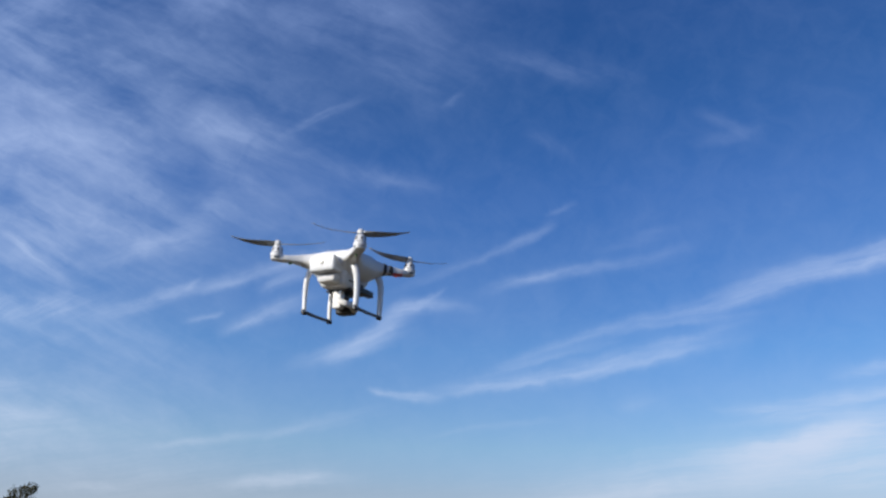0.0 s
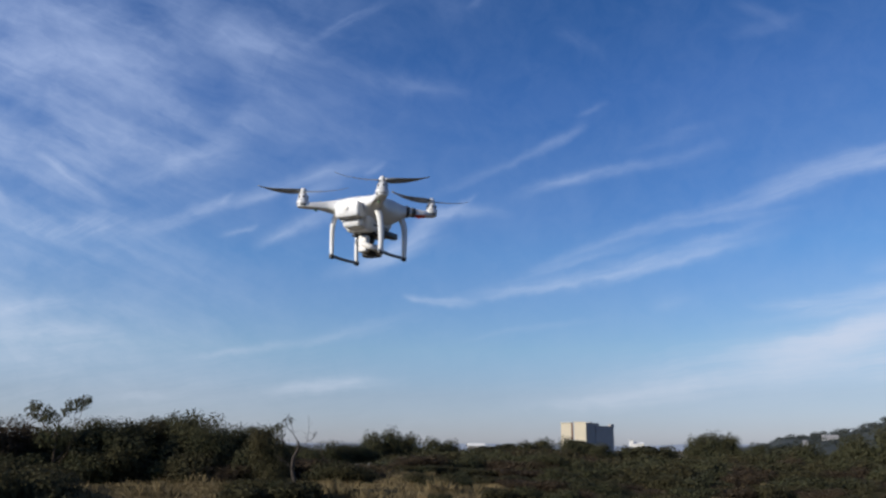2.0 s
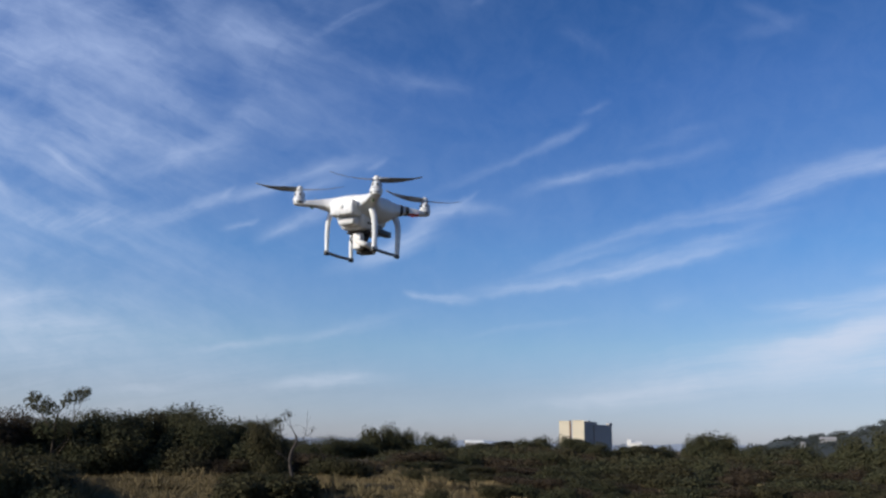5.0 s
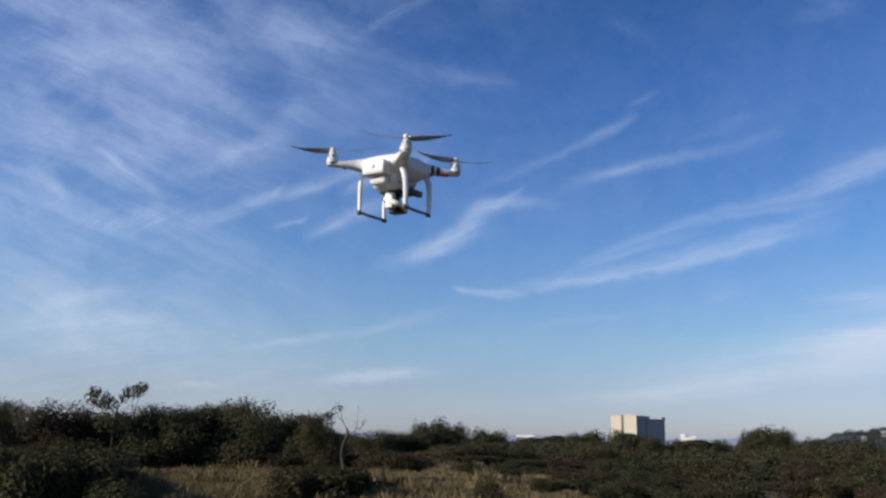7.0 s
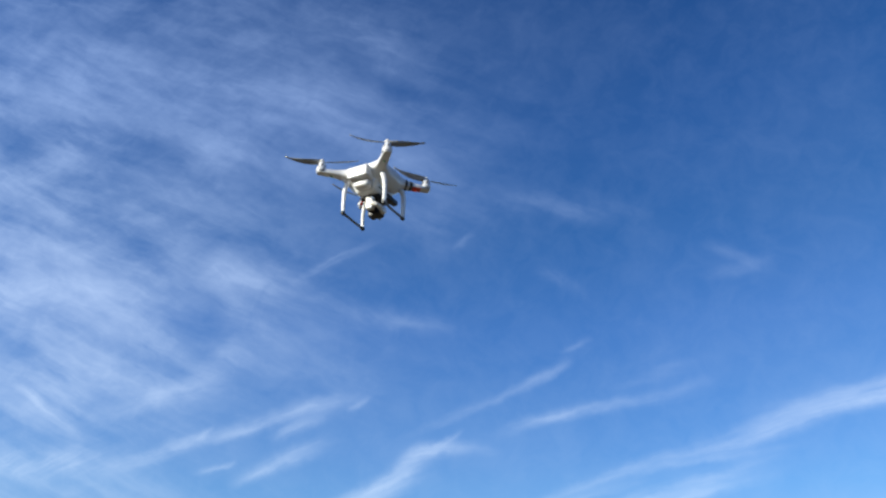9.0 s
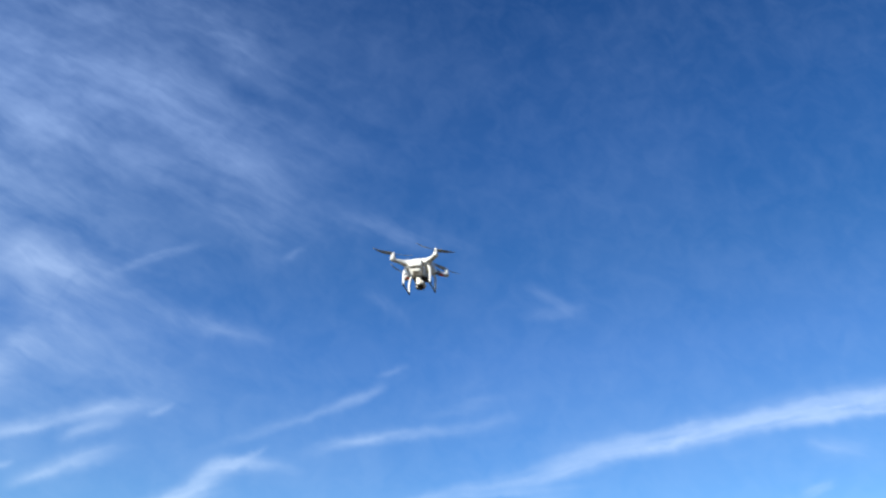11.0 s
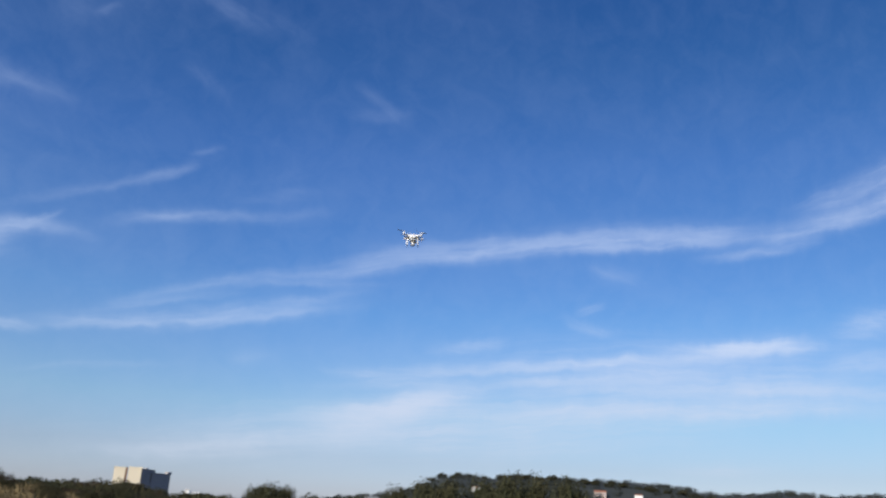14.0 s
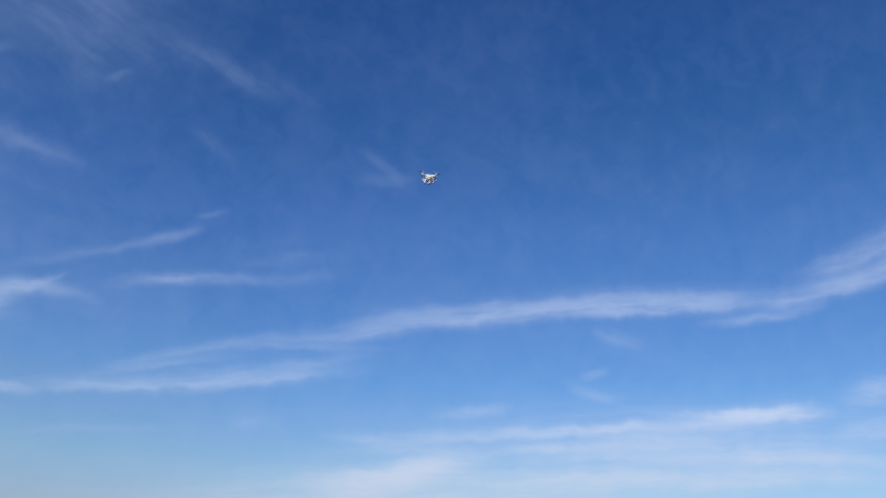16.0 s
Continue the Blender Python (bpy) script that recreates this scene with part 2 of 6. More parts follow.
def ribbon_shape(chart, x0, y0, x1, y1, bow, wide0, wide1, strength, fade0, fade1, skew):
    """A cirrus brush stroke on the sky chart from end to end: its bow, its half width at both ends, how softly it
    begins and ends, and how much crisper its lower edge is. Filaments run along it."""
    length = math.hypot(x1 - x0, y1 - y0)
    ax, ay = (x1 - x0) / length, (y1 - y0) / length
    u = wmath("ADD", wdot(chart, (ax / length, ay / length, 0)), -(x0 * ax + y0 * ay) / length)
    v = wmath("ADD", wdot(chart, (-ay, ax, 0)), x0 * ay - y0 * ax)
    v = wmath("MULTIPLY_ADD", wmath("MULTIPLY", u, wmath("SUBTRACT", 1.0, u)), -4 * bow, v)
    width = wmath("MAXIMUM", wmath("MULTIPLY_ADD", u, wide1 - wide0, wide0), min(wide0, wide1) * 0.5)
    q = wmath("DIVIDE", v, width)
    q = wmath("MULTIPLY_ADD", wmath("ABSOLUTE", q), -skew, q)
    core = wmath("EXPONENT", wmath("MULTIPLY", wmath("POWER", wmath("ABSOLUTE", q), 2.0), -0.8))
    ends = []
    for value, soft in ((u, fade0), (wmath("SUBTRACT", 1.0, u), fade1)):
        r = wn.new("ShaderNodeMapRange")
        r.interpolation_type = "SMOOTHSTEP"
        wl.new(value, r.inputs["Value"])
        r.inputs["From Max"].default_value = soft
        ends.append(r.outputs["Result"])
    return wmath("MULTIPLY", wmath("MULTIPLY", core, wmath("MULTIPLY", ends[0], ends[1])), strength)


ribbon(-0.0148, -0.1517, 0.2383, -0.0838, -0.0013, 0.0040, 0.0133, 0.30, 0.80, 0.30, 0.30)
ribbon(0.1170, -0.1137, 0.8063, 0.0307, 0.0117, 0.0103, 0.0087, 0.72, 0.30, 0.35, 0.35)
ribbon(0.3679, -0.0548, 0.7179, 0.0069, 0.0015, 0.0074, 0.0058, 0.30, 0.40, 0.50, 0.20)
ribbon(0.6660, -0.0047, 1.0294, 0.1484, -0.0099, 0.0074, 0.0166, 0.70, 0.35, 0.20, 0.30)
ribbon(0.6005, -0.0284, 0.8342, 0.0349, -0.0097, 0.0053, 0.0080, 0.34, 0.40, 0.40, 0.30)
ribbon(0.7175, 0.0505, 1.0090, 0.2286, -0.0199, 0.0091, 0.0292, 0.40, 0.45, 0.20, -0.20)
ribbon(-0.2771, -0.2007, -0.1631, -0.2153, -0.0061, 0.0036, 0.0057, 0.36, 0.20, 0.50, 0.00)
ribbon(-0.2272, -0.2161, 0.2037, -0.1314, -0.0090, 0.0052, 0.0123, 0.38, 0.25, 0.60, 0.25)
ribbon(-0.0935, -0.2050, 0.2381, -0.1271, -0.0045, 0.0050, 0.0075, 0.16, 0.40, 0.50, 0.00)
ribbon(-0.1546, -0.1944, 0.0782, -0.1385, 0.0039, 0.0040, 0.0059, 0.20, 0.40, 0.60, 0.20)
ribbon(-0.4040, -0.1761, -0.2032, -0.0974, -0.0151, 0.0060, 0.0127, 0.46, 0.60, 0.30, 0.00)
ribbon(-0.2626, -0.1201, -0.1137, -0.1048, 0.0093, 0.0106, 0.0042, 0.40, 0.30, 0.70, 0.10)
ribbon(-0.2185, -0.1112, -0.1651, -0.0769, -0.0011, 0.0056, 0.0021, 0.30, 0.40, 0.50, 0.00)
ribbon(-0.3490, -0.1665, -0.1984, -0.1256, -0.0030, 0.0067, 0.0096, 0.24, 0.40, 0.60, 0.00)
ribbon(-0.2675, -0.0935, -0.0263, -0.0001, -0.0054, 0.0048, 0.0041, 0.15, 0.50, 0.20, 0.10)
ribbon(-0.1160, -0.0421, -0.0277, -0.0013, -0.0039, 0.0033, 0.0046, 0.17, 0.60, 0.25, 0.10)
ribbon(-0.0501, 0.0019, -0.0040, 0.0213, 0.0006, 0.0025, 0.0032, 0.12, 0.40, 0.50, 0.00)
ribbon(-0.1679, -0.0946, 0.0575, -0.0577, 0.0072, 0.0052, 0.0059, 0.20, 0.45, 0.60, 0.10)
ribbon(-0.0447, -0.0674, 0.1430, -0.0375, -0.0036, 0.0056, 0.0080, 0.12, 0.40, 0.60, 0.00)
ribbon(-0.0046, -0.0432, 0.1197, -0.0274, 0.0019, 0.0037, 0.0086, 0.07, 0.40, 0.60, 0.00)
ribbon(-0.6567, -0.1112, -0.4790, -0.0636, -0.0007, 0.0059, 0.0076, 0.36, 0.50, 0.30, 0.10)
ribbon(-0.5552, -0.0845, -0.2611, -0.0214, -0.0010, 0.0062, 0.0085, 0.34, 0.35, 0.40, 0.10)
ribbon(-0.5145, -0.0763, -0.4808, -0.0517, 0.0005, 0.0048, 0.0024, 0.22, 0.40, 0.50, 0.00)
ribbon(-0.4789, -0.1338, -0.3101, -0.0759, 0.0001, 0.0062, 0.0086, 0.38, 0.40, 0.50, 0.10)
ribbon(-0.4213, -0.0805, -0.3224, -0.0480, -0.0012, 0.0061, 0.0061, 0.28, 0.40, 0.50, 0.00)
ribbon(-0.5175, -0.1153, -0.4512, -0.1009, -0.0014, 0.0032, 0.0032, 0.25, 0.40, 0.40, 0.00)
ribbon(-0.3147, -0.0457, -0.2763, -0.0287, -0.0012, 0.0037, 0.0029, 0.20, 0.40, 0.40, 0.00)
ribbon(-0.7935, 0.0275, -0.6630, -0.0735, 0.0056, 0.0041, 0.0082, 0.36, 0.40, 0.30, 0.00)
ribbon(-0.9008, 0.0039, -0.8077, -0.0649, 0.0068, 0.0086, 0.0103, 0.18, 0.30, 0.50, 0.00)
ribbon(-0.6880, -0.0518, -0.4314, 0.0077, 0.0049, 0.0066, 0.0141, 0.26, 0.30, 0.50, 0.10)
ribbon(-0.6322, -0.0255, -0.4302, 0.0184, -0.0000, 0.0065, 0.0114, 0.12, 0.40, 0.50, 0.00)
ribbon(-0.6051, -0.2813, -0.3652, -0.2534, 0.0009, 0.0041, 0.0049, 0.30, 0.35, 0.50, 0.10)
ribbon(-0.4452, -0.2654, -0.2204, -0.2206, -0.0001, 0.0046, 0.0108, 0.17, 0.40, 0.60, 0.00)
ribbon(-0.1707, 0.1343, -0.1351, 0.1563, -0.0011, 0.0046, 0.0033, 0.10, 0.40, 0.50, 0.00)
ribbon(0.1125, 0.0798, 0.2169, 0.1013, -0.0074, 0.0057, 0.0091, 0.08, 0.40, 0.50, 0.00)
ribbon(-0.2711, 0.0525, -0.1508, 0.0366, 0.0035, 0.0077, 0.0099, 0.10, 0.30, 0.60, 0.00)
ribbon(0.1200, 0.1195, 0.2076, 0.0738, 0.0016, 0.0054, 0.0081, 0.10, 0.40, 0.50, 0.00)
ribbon(-0.0771, 0.1052, -0.0023, 0.0622, 0.0045, 0.0055, 0.0073, 0.07, 0.40, 0.50, 0.00)
ribbon(0.0501, -0.0276, 0.1152, -0.0181, 0.0019, 0.0039, 0.0033, 0.08, 0.40, 0.50, 0.00)
ribbon(-0.1166, -0.0836, 0.0478, -0.0555, 0.0037, 0.0043, 0.0056, 0.17, 0.40, 0.60, 0.00)
ribbon(0.0102, -0.0634, 0.1446, -0.0311, -0.0033, 0.0053, 0.0046, 0.10, 0.40, 0.60, 0.00)
ribbon(0.0225, -0.2311, 0.0852, -0.2116, 0.0006, 0.0065, 0.0078, 0.12, 0.40, 0.50, 0.00)
ribbon(0.1704, -0.2313, 0.6209, -0.1688, -0.0003, 0.0046, 0.0062, 0.51, 0.40, 0.40, 0.20)
ribbon(0.5715, -0.1814, 0.8594, -0.1163, 0.0021, 0.0080, 0.0124, 0.68, 0.35, 0.50, 0.20)
ribbon(0.6116, -0.2085, 1.0681, -0.1754, 0.0011, 0.0076, 0.0124, 0.48, 0.40, 0.30, 0.20)
ribbon(0.3156, -0.2729, 1.0741, -0.1994, 0.0041, 0.0071, 0.0106, 0.33, 0.40, 0.30, 0.10)
ribbon(0.1480, -0.3079, 0.3311, -0.2322, -0.0010, 0.0098, 0.0169, 0.42, 0.40, 0.40, 0.00)
ribbon(-0.1518, -0.3498, 0.1761, -0.3089, -0.0037, 0.0051, 0.0057, 0.30, 0.40, 0.40, 0.00)
ribbon(0.8206, -0.1588, 1.0533, -0.1161, 0.0015, 0.0088, 0.0157, 0.33, 0.40, 0.30, 0.00)
ribbon(0.4373, -0.1306, 0.5307, -0.1473, -0.0044, 0.0049, 0.0057, 0.13, 0.40, 0.50, 0.00)
ribbon(0.4551, -0.0555, 0.5656, -0.0681, -0.0058, 0.0074, 0.0099, 0.12, 0.30, 0.60, 0.00)
ribbon(0.2512, -0.2442, 0.6097, -0.1992, 0.0044, 0.0047, 0.0063, 0.24, 0.40, 0.40, 0.00)
ribbon(0.2847, -0.1825, 0.3872, -0.1592, -0.0018, 0.0052, 0.0060, 0.18, 0.40, 0.50, 0.00)
ribbon(-0.9598, -0.2316, -0.6952, -0.2316, 0.0090, 0.0151, 0.0094, 0.14, 0.30, 0.50, 0.00)
ribbon(-0.9666, -0.2724, -0.5783, -0.2723, -0.0048, 0.0065, 0.0074, 0.14, 0.30, 0.50, 0.00)
ribbon(-0.4680, -0.3267, -0.2945, -0.3128, 0.0007, 0.0055, 0.0079, 0.16, 0.30, 0.50, 0.00)
ribbon(-0.7094, -0.3352, -0.5597, -0.3294, 0.0002, 0.0044, 0.0053, 0.12, 0.30, 0.50, 0.00)
ribbon(-0.1409, -0.1865, 0.1760, -0.1032, 0.0103, 0.0038, 0.0070, 0.22, 0.40, 0.50, 0.10)
ribbon(0.0072, -0.1410, 0.2348, -0.1143, 0.0023, 0.0034, 0.0040, 0.14, 0.40, 0.50, 0.00)
ribbon(-0.0375, -0.1841, 0.2206, -0.1155, -0.0016, 0.0060, 0.0079, 0.18, 0.40, 0.50, 0.10)
ribbon(-0.2181, -0.2662, -0.0050, -0.2361, 0.0012, 0.0036, 0.0042, 0.09, 0.30, 0.50, 0.00)
ribbon(0.1536, -0.2267, 0.3558, -0.2111, 0.0011, 0.0058, 0.0065, 0.12, 0.40, 0.50, 0.00)


def stroke_group(chosen):
    """A node group that adds up some strokes; it takes the sky chart and gives their density."""
    global wn, wl
    outer = wn, wl
    group = bpy.data.node_groups.new("cirrus_strokes", "ShaderNodeTree")
    group.interface.new_socket("Chart", in_out="INPUT", socket_type="NodeSocketVector")
    group.interface.new_socket("Density", in_out="OUTPUT", socket_type="NodeSocketFloat")
    wn, wl = group.nodes, group.links
    inside = wn.new("NodeGroupInput").outputs["Chart"]
    total = None
    for build, numbers in chosen:
        shape = build(inside, *numbers)
        total = shape if total is None else wmath("ADD", total, shape)
    wl.new(total, wn.new("NodeGroupOutput").inputs["Density"])
    wn, wl = outer
    n = wn.new("ShaderNodeGroup")
    n.node_tree = group
    wl.new(chart, n.inputs["Chart"])
    return n.outputs["Density"]


cover = 0.0
for grain, known in strokes.items():
    shape = 0.0
    for first in range(0, len(known), 8):
        shape = wmath("ADD", stroke_group(known[first:first + 8]), shape)
    cover = wmath("MULTIPLY_ADD", shape, FIBRES[grain] if grain in FIBRES else LINES[grain], cover)
wisp = wnoise(chart, 13.0, 7.0, 0.62, 0.6)
cover = wmath("MULTIPLY", cover, wmath("MULTIPLY_ADD", wisp.outputs["Fac"], 1.5, 0.25))
# a thin veil everywhere, also outside the view
veil_dir = wnode("ShaderNodeVectorMath", "MULTIPLY", ray_dir, (2.0, 2.0, 3.5)).outputs[0]
veil = wnoise(veil_dir, 1.6, 6.0, 0.6, 0.8)
veil_r = wn.new("ShaderNodeMapRange")
wl.new(veil.outputs["Fac"], veil_r.inputs["Value"])
veil_r.inputs["From Min"].default_value, veil_r.inputs["From Max"].default_value = 0.45, 0.8
veil_r.inputs["To Min"].default_value, veil_r.inputs["To Max"].default_value = 0.0, 0.06
cover = wmath("ADD", cover, veil_r.outputs["Result"])
# faint mottling of the clear blue
mottle = wnoise(chart, 24.0, 5.0, 0.68, 0.5)
mottle_r = wn.new("ShaderNodeMapRange")
wl.new(mottle.outputs["Fac"], mottle_r.inputs["Value"])
mottle_r.inputs["From Min"].default_value, mottle_r.inputs["From Max"].default_value = 0.4, 0.75
mottle_r.inputs["To Min"].default_value, mottle_r.inputs["To Max"].default_value = 0.0, 0.05
cover = wmath("ADD", cover, mottle_r.outputs["Result"])
cover = wmath("SUBTRACT", 1.0, wmath("EXPONENT", wmath("MULTIPLY", cover, -1.0)))

height = wn.new("ShaderNodeSeparateXYZ")
wl.new(ray_dir, height.inputs[0])
tint = wn.new("ShaderNodeValToRGB")
wl.new(height.outputs["Z"], tint.inputs["Fac"])
TINT = [(0.010, (0.839, 0.928, 1.478)), (0.024, (0.772, 0.860, 1.361)), (0.060, (0.721, 0.790, 1.137)), (0.113, (0.744, 0.895, 1.147)), (0.182, (0.672, 0.875, 1.215)), (0.224, (0.560, 0.847, 1.243)), (0.266, (0.520, 0.802, 1.237)), (0.400, (0.414, 0.720, 1.230)), (0.505, (0.265, 0.599, 1.081)), (0.610, (0.234, 0.549, 1.049)), (1.000, (0.133, 0.315, 0.682))]
while len(tint.color_ramp.elements) < len(TINT):
    tint.color_ramp.elements.new(0.5)
for e, (at_z, rgb) in zip(tint.color_ramp.elements, TINT):
    e.position, e.color = at_z, (*rgb, 1)
tinted = wn.new("ShaderNodeVectorMath")
tinted.operation = "MULTIPLY"
wl.new(sky.outputs[0], tinted.inputs[0])
wl.new(tint.outputs[0], tinted.inputs[1])
SKY_STRENGTH = 0.1
mixed = wn.new("ShaderNodeMix")
mixed.data_type = "RGBA"
wl.new(cover, mixed.inputs["Factor"])
sunward = wmath("MULTIPLY_ADD", wmath("MAXIMUM", wmath("SUBTRACT", 0.2, height.outputs["X"]), 0.0), 0.2, 1.0)
glowing = wnode("ShaderNodeVectorMath", "SCALE", tinted.outputs[0])
wl.new(sunward, glowing.inputs["Scale"])
# and a paler, less blue one towards the east
east = wmath("MAXIMUM", wmath("SUBTRACT", height.outputs["X"], 0.3), 0.0)
paler = wnode("ShaderNodeVectorMath", "MULTIPLY_ADD", wnode("ShaderNodeCombineXYZ", None, east, east, east).outputs[0], (0.02, -0.06, -0.17), (1.0, 1.0, 1.0)).outputs[0]
wl.new(wnode("ShaderNodeVectorMath", "MULTIPLY", glowing.outputs[0], paler).outputs[0], mixed.inputs["A"])
cloud = wn.new("ShaderNodeValToRGB")
wl.new(height.outputs["Z"], cloud.inputs["Fac"])
cloud.color_ramp.elements.new(0.25)
for e, (at_z, rgb) in zip(cloud.color_ramp.elements, ((0.0, (0.61, 0.66, 0.74)), (0.2, (0.565, 0.67, 0.875)), (0.6, (0.315, 0.43, 0.745)))):
    e.position, e.color = at_z, (*rgb, 1)
bright = wnode("ShaderNodeVectorMath", "MULTIPLY", cloud.outputs[0], (1 / SKY_STRENGTH,) * 3).outputs[0]
wl.new(bright, mixed.inputs["B"])
back = wn.new("ShaderNodeBackground")
back.inputs["Strength"].default_value = SKY_STRENGTH
wl.new(mixed.outputs["Result"], back.inputs["Color"])
wl.new(back.outputs[0], wn.new("ShaderNodeOutputWorld").inputs["Surface"])

sun = new("sun", bpy.data.lights.new("sun", "SUN"))
sun.data.energy, sun.data.angle, sun.data.color = 5.0, radians(0.6), (1.0, 0.91, 0.76)
sun_way = Vector((math.sin(SUN_AZIMUTH) * math.cos(SUN_ELEVATION), math.cos(SUN_AZIMUTH) * math.cos(SUN_ELEVATION), math.sin(SUN_ELEVATION)))
sun.matrix_world = look(sun_way * 60, (0, 0, 0))

# ---- materials ----
def material(name, color, rough=0.6, metal=0.0, second=None, scale=4.0, bump=0.0, bump_scale=30.0, per_object=0.0, per_island=0.0,
             emit=None, emit_strength=0.0, coords="Object", sheen=0.0, through_light=0.0):
    """Procedural surface: two colours mixed by noise at two scales, fine relief, and variation from piece to piece."""
    m = bpy.data.materials.new(name)
    m.use_nodes = True
    n, l = m.node_tree.nodes, m.node_tree.links
    b = n["Principled BSDF"]
    b.inputs["Roughness"].default_value, b.inputs["Metallic"].default_value = rough, metal
    if rough >= 0.85:
        b.inputs["Specular IOR Level"].default_value = 0.15
    tc = n.new("ShaderNodeTexCoord")
    big, fine = n.new("ShaderNodeTexNoise"), n.new("ShaderNodeTexNoise")
    for node, s in ((big, scale), (fine, scale * 9)):
        node.inputs["Scale"].default_value, node.inputs["Detail"].default_value = s, 5
        l.new(tc.outputs[coords], node.inputs["Vector"])
    add = n.new("ShaderNodeMath")
    add.operation = "MULTIPLY_ADD"
    l.new(fine.outputs["Fac"], add.inputs[0])
    add.inputs[1].default_value = 0.45
    l.new(big.outputs["Fac"], add.inputs[2])
    ramp = n.new("ShaderNodeMapRange")
    l.new(add.outputs[0], ramp.inputs["Value"])
    ramp.inputs["From Min"].default_value, ramp.inputs["From Max"].default_value = 0.5, 0.95
    mix = n.new("ShaderNodeMix")
    mix.data_type = "RGBA"
    l.new(ramp.outputs["Result"], mix.inputs["Factor"])
    mix.inputs["A"].default_value = (*color, 1)
    mix.inputs["B"].default_value = (*(second or [c * 0.8 for c in color]), 1)
    out = mix.outputs["Result"]
    if per_object or per_island:
        rand = n.new("ShaderNodeObjectInfo").outputs["Random"] if per_object else n.new("ShaderNodeNewGeometry").outputs["Random Per Island"]
        amount = per_object or per_island
        hsv = n.new("ShaderNodeHueSaturation")
        val = n.new("ShaderNodeMapRange")
        l.new(rand, val.inputs["Value"])
        val.inputs["To Min"].default_value, val.inputs["To Max"].default_value = 1 - amount, 1 + amount
        l.new(val.outputs["Result"], hsv.inputs["Value"])
        l.new(out, hsv.inputs["Color"])
        out = hsv.outputs["Color"]
    l.new(out, b.inputs["Base Color"])
    if bump:
        h = n.new("ShaderNodeTexNoise")
        h.inputs["Scale"].default_value, h.inputs["Detail"].default_value = bump_scale, 6
        l.new(tc.outputs[coords], h.inputs["Vector"])
        bp = n.new("ShaderNodeBump")
        bp.inputs["Strength"].default_value, bp.inputs["Distance"].default_value = bump, 0.02
        l.new(h.outputs["Fac"], bp.inputs["Height"])
        l.new(bp.outputs["Normal"], b.inputs["Normal"])
    if emit:
        b.inputs["Emission Color"].default_value, b.inputs["Emission Strength"].default_value = (*emit, 1), emit_strength
    if through_light:
        tr = n.new("ShaderNodeBsdfTranslucent")
        l.new(out, tr.inputs["Color"])
        ms = n.new("ShaderNodeMixShader")
        ms.inputs[0].default_value = through_light
        l.new(b.outputs[0], ms.inputs[1])
        l.new(tr.outputs[0], ms.inputs[2])
        l.new(ms.outputs[0], n["Material Output"].inputs["Surface"])
    return m


WHITE = material("white_gloss_plastic", (0.70, 0.71, 0.73), 0.28, second=(0.63, 0.635, 0.645), scale=14, bump=0.03, bump_scale=220)
GREY_WHITE = material("matt_white_plastic", (0.72, 0.71, 0.69), 0.5, second=(0.62, 0.61, 0.60), scale=18, bump=0.04, bump_scale=260)
# white propeller plastic; the shade on its underside is put into this grey
BLADE = material("shade_grey_propeller", (0.25, 0.265, 0.29), 0.25, second=(0.21, 0.225, 0.25), scale=20)
BLACK = material("black_plastic", (0.018, 0.018, 0.02), 0.45, second=(0.03, 0.03, 0.032), scale=40, bump=0.05, bump_scale=300)
GREY = material("grey_metal", (0.30, 0.30, 0.31), 0.4, 0.7, second=(0.22, 0.22, 0.23), scale=30)
SKID = material("grey_skid_plastic", (0.21, 0.23, 0.26), 0.5, second=(0.10, 0.11, 0.12), scale=25)
RED = material("red_sticker", (0.62, 0.05, 0.03), 0.4, second=(0.5, 0.04, 0.03), scale=30)
RED_LED = material("red_led", (0.6, 0.05, 0.03), 0.3, emit=(1.0, 0.10, 0.06), emit_strength=0.12)
GREEN_LED = material("green_led", (0.16, 0.34, 0.20), 0.3)
GLASS = material("lens_glass", (0.01, 0.01, 0.015), 0.08)
BARK = material("grey_brown_bark", (0.10, 0.075, 0.055), 0.9, second=(0.05, 0.04, 0.03), scale=3, bump=0.6, bump_scale=12)
DEAD = material("weathered_bare_wood", (0.065, 0.054, 0.048), 0.9, second=(0.035, 0.030, 0.026), scale=3, bump=0.5, bump_scale=14)
LEAF_DARK = material("dark_evergreen_leaves", (0.045, 0.050, 0.025), 0.95, second=(0.066, 0.061, 0.033), scale=0.35, per_island=0.14, through_light=0.25)
LEAF_OLIVE = material("olive_leaves", (0.044, 0.042, 0.020), 0.95, second=(0.052, 0.045, 0.024), scale=0.35, per_island=0.14, through_light=0.15)
LEAF_BROWN = material("russet_brown_twigs", (0.064, 0.046, 0.029), 0.95, second=(0.044, 0.034, 0.022), scale=0.5, per_island=0.15, through_light=0.15)
LEAF_FAR = material("far_leaves", (0.038, 0.040, 0.024), 0.9, second=(0.056, 0.054, 0.030), scale=0.2, per_island=0.3, through_light=0.15)
GRASS = material("dry_grass", (0.225, 0.168, 0.088), 0.9, second=(0.115, 0.092, 0.048), scale=0.12, per_island=0.35, through_light=0.2)
GROUND = material("dry_earth_and_grass", (0.16, 0.12, 0.065), 0.95, second=(0.075, 0.062, 0.034), scale=0.06, bump=0.6, bump_scale=0.8)
CREAM = material("cream_render", (0.70, 0.62, 0.47), 0.85, second=(0.64, 0.57, 0.44), scale=0.12)
CONCRETE = material("grey_render", (0.36, 0.34, 0.33), 0.85, second=(0.31, 0.30, 0.29), scale=0.12)
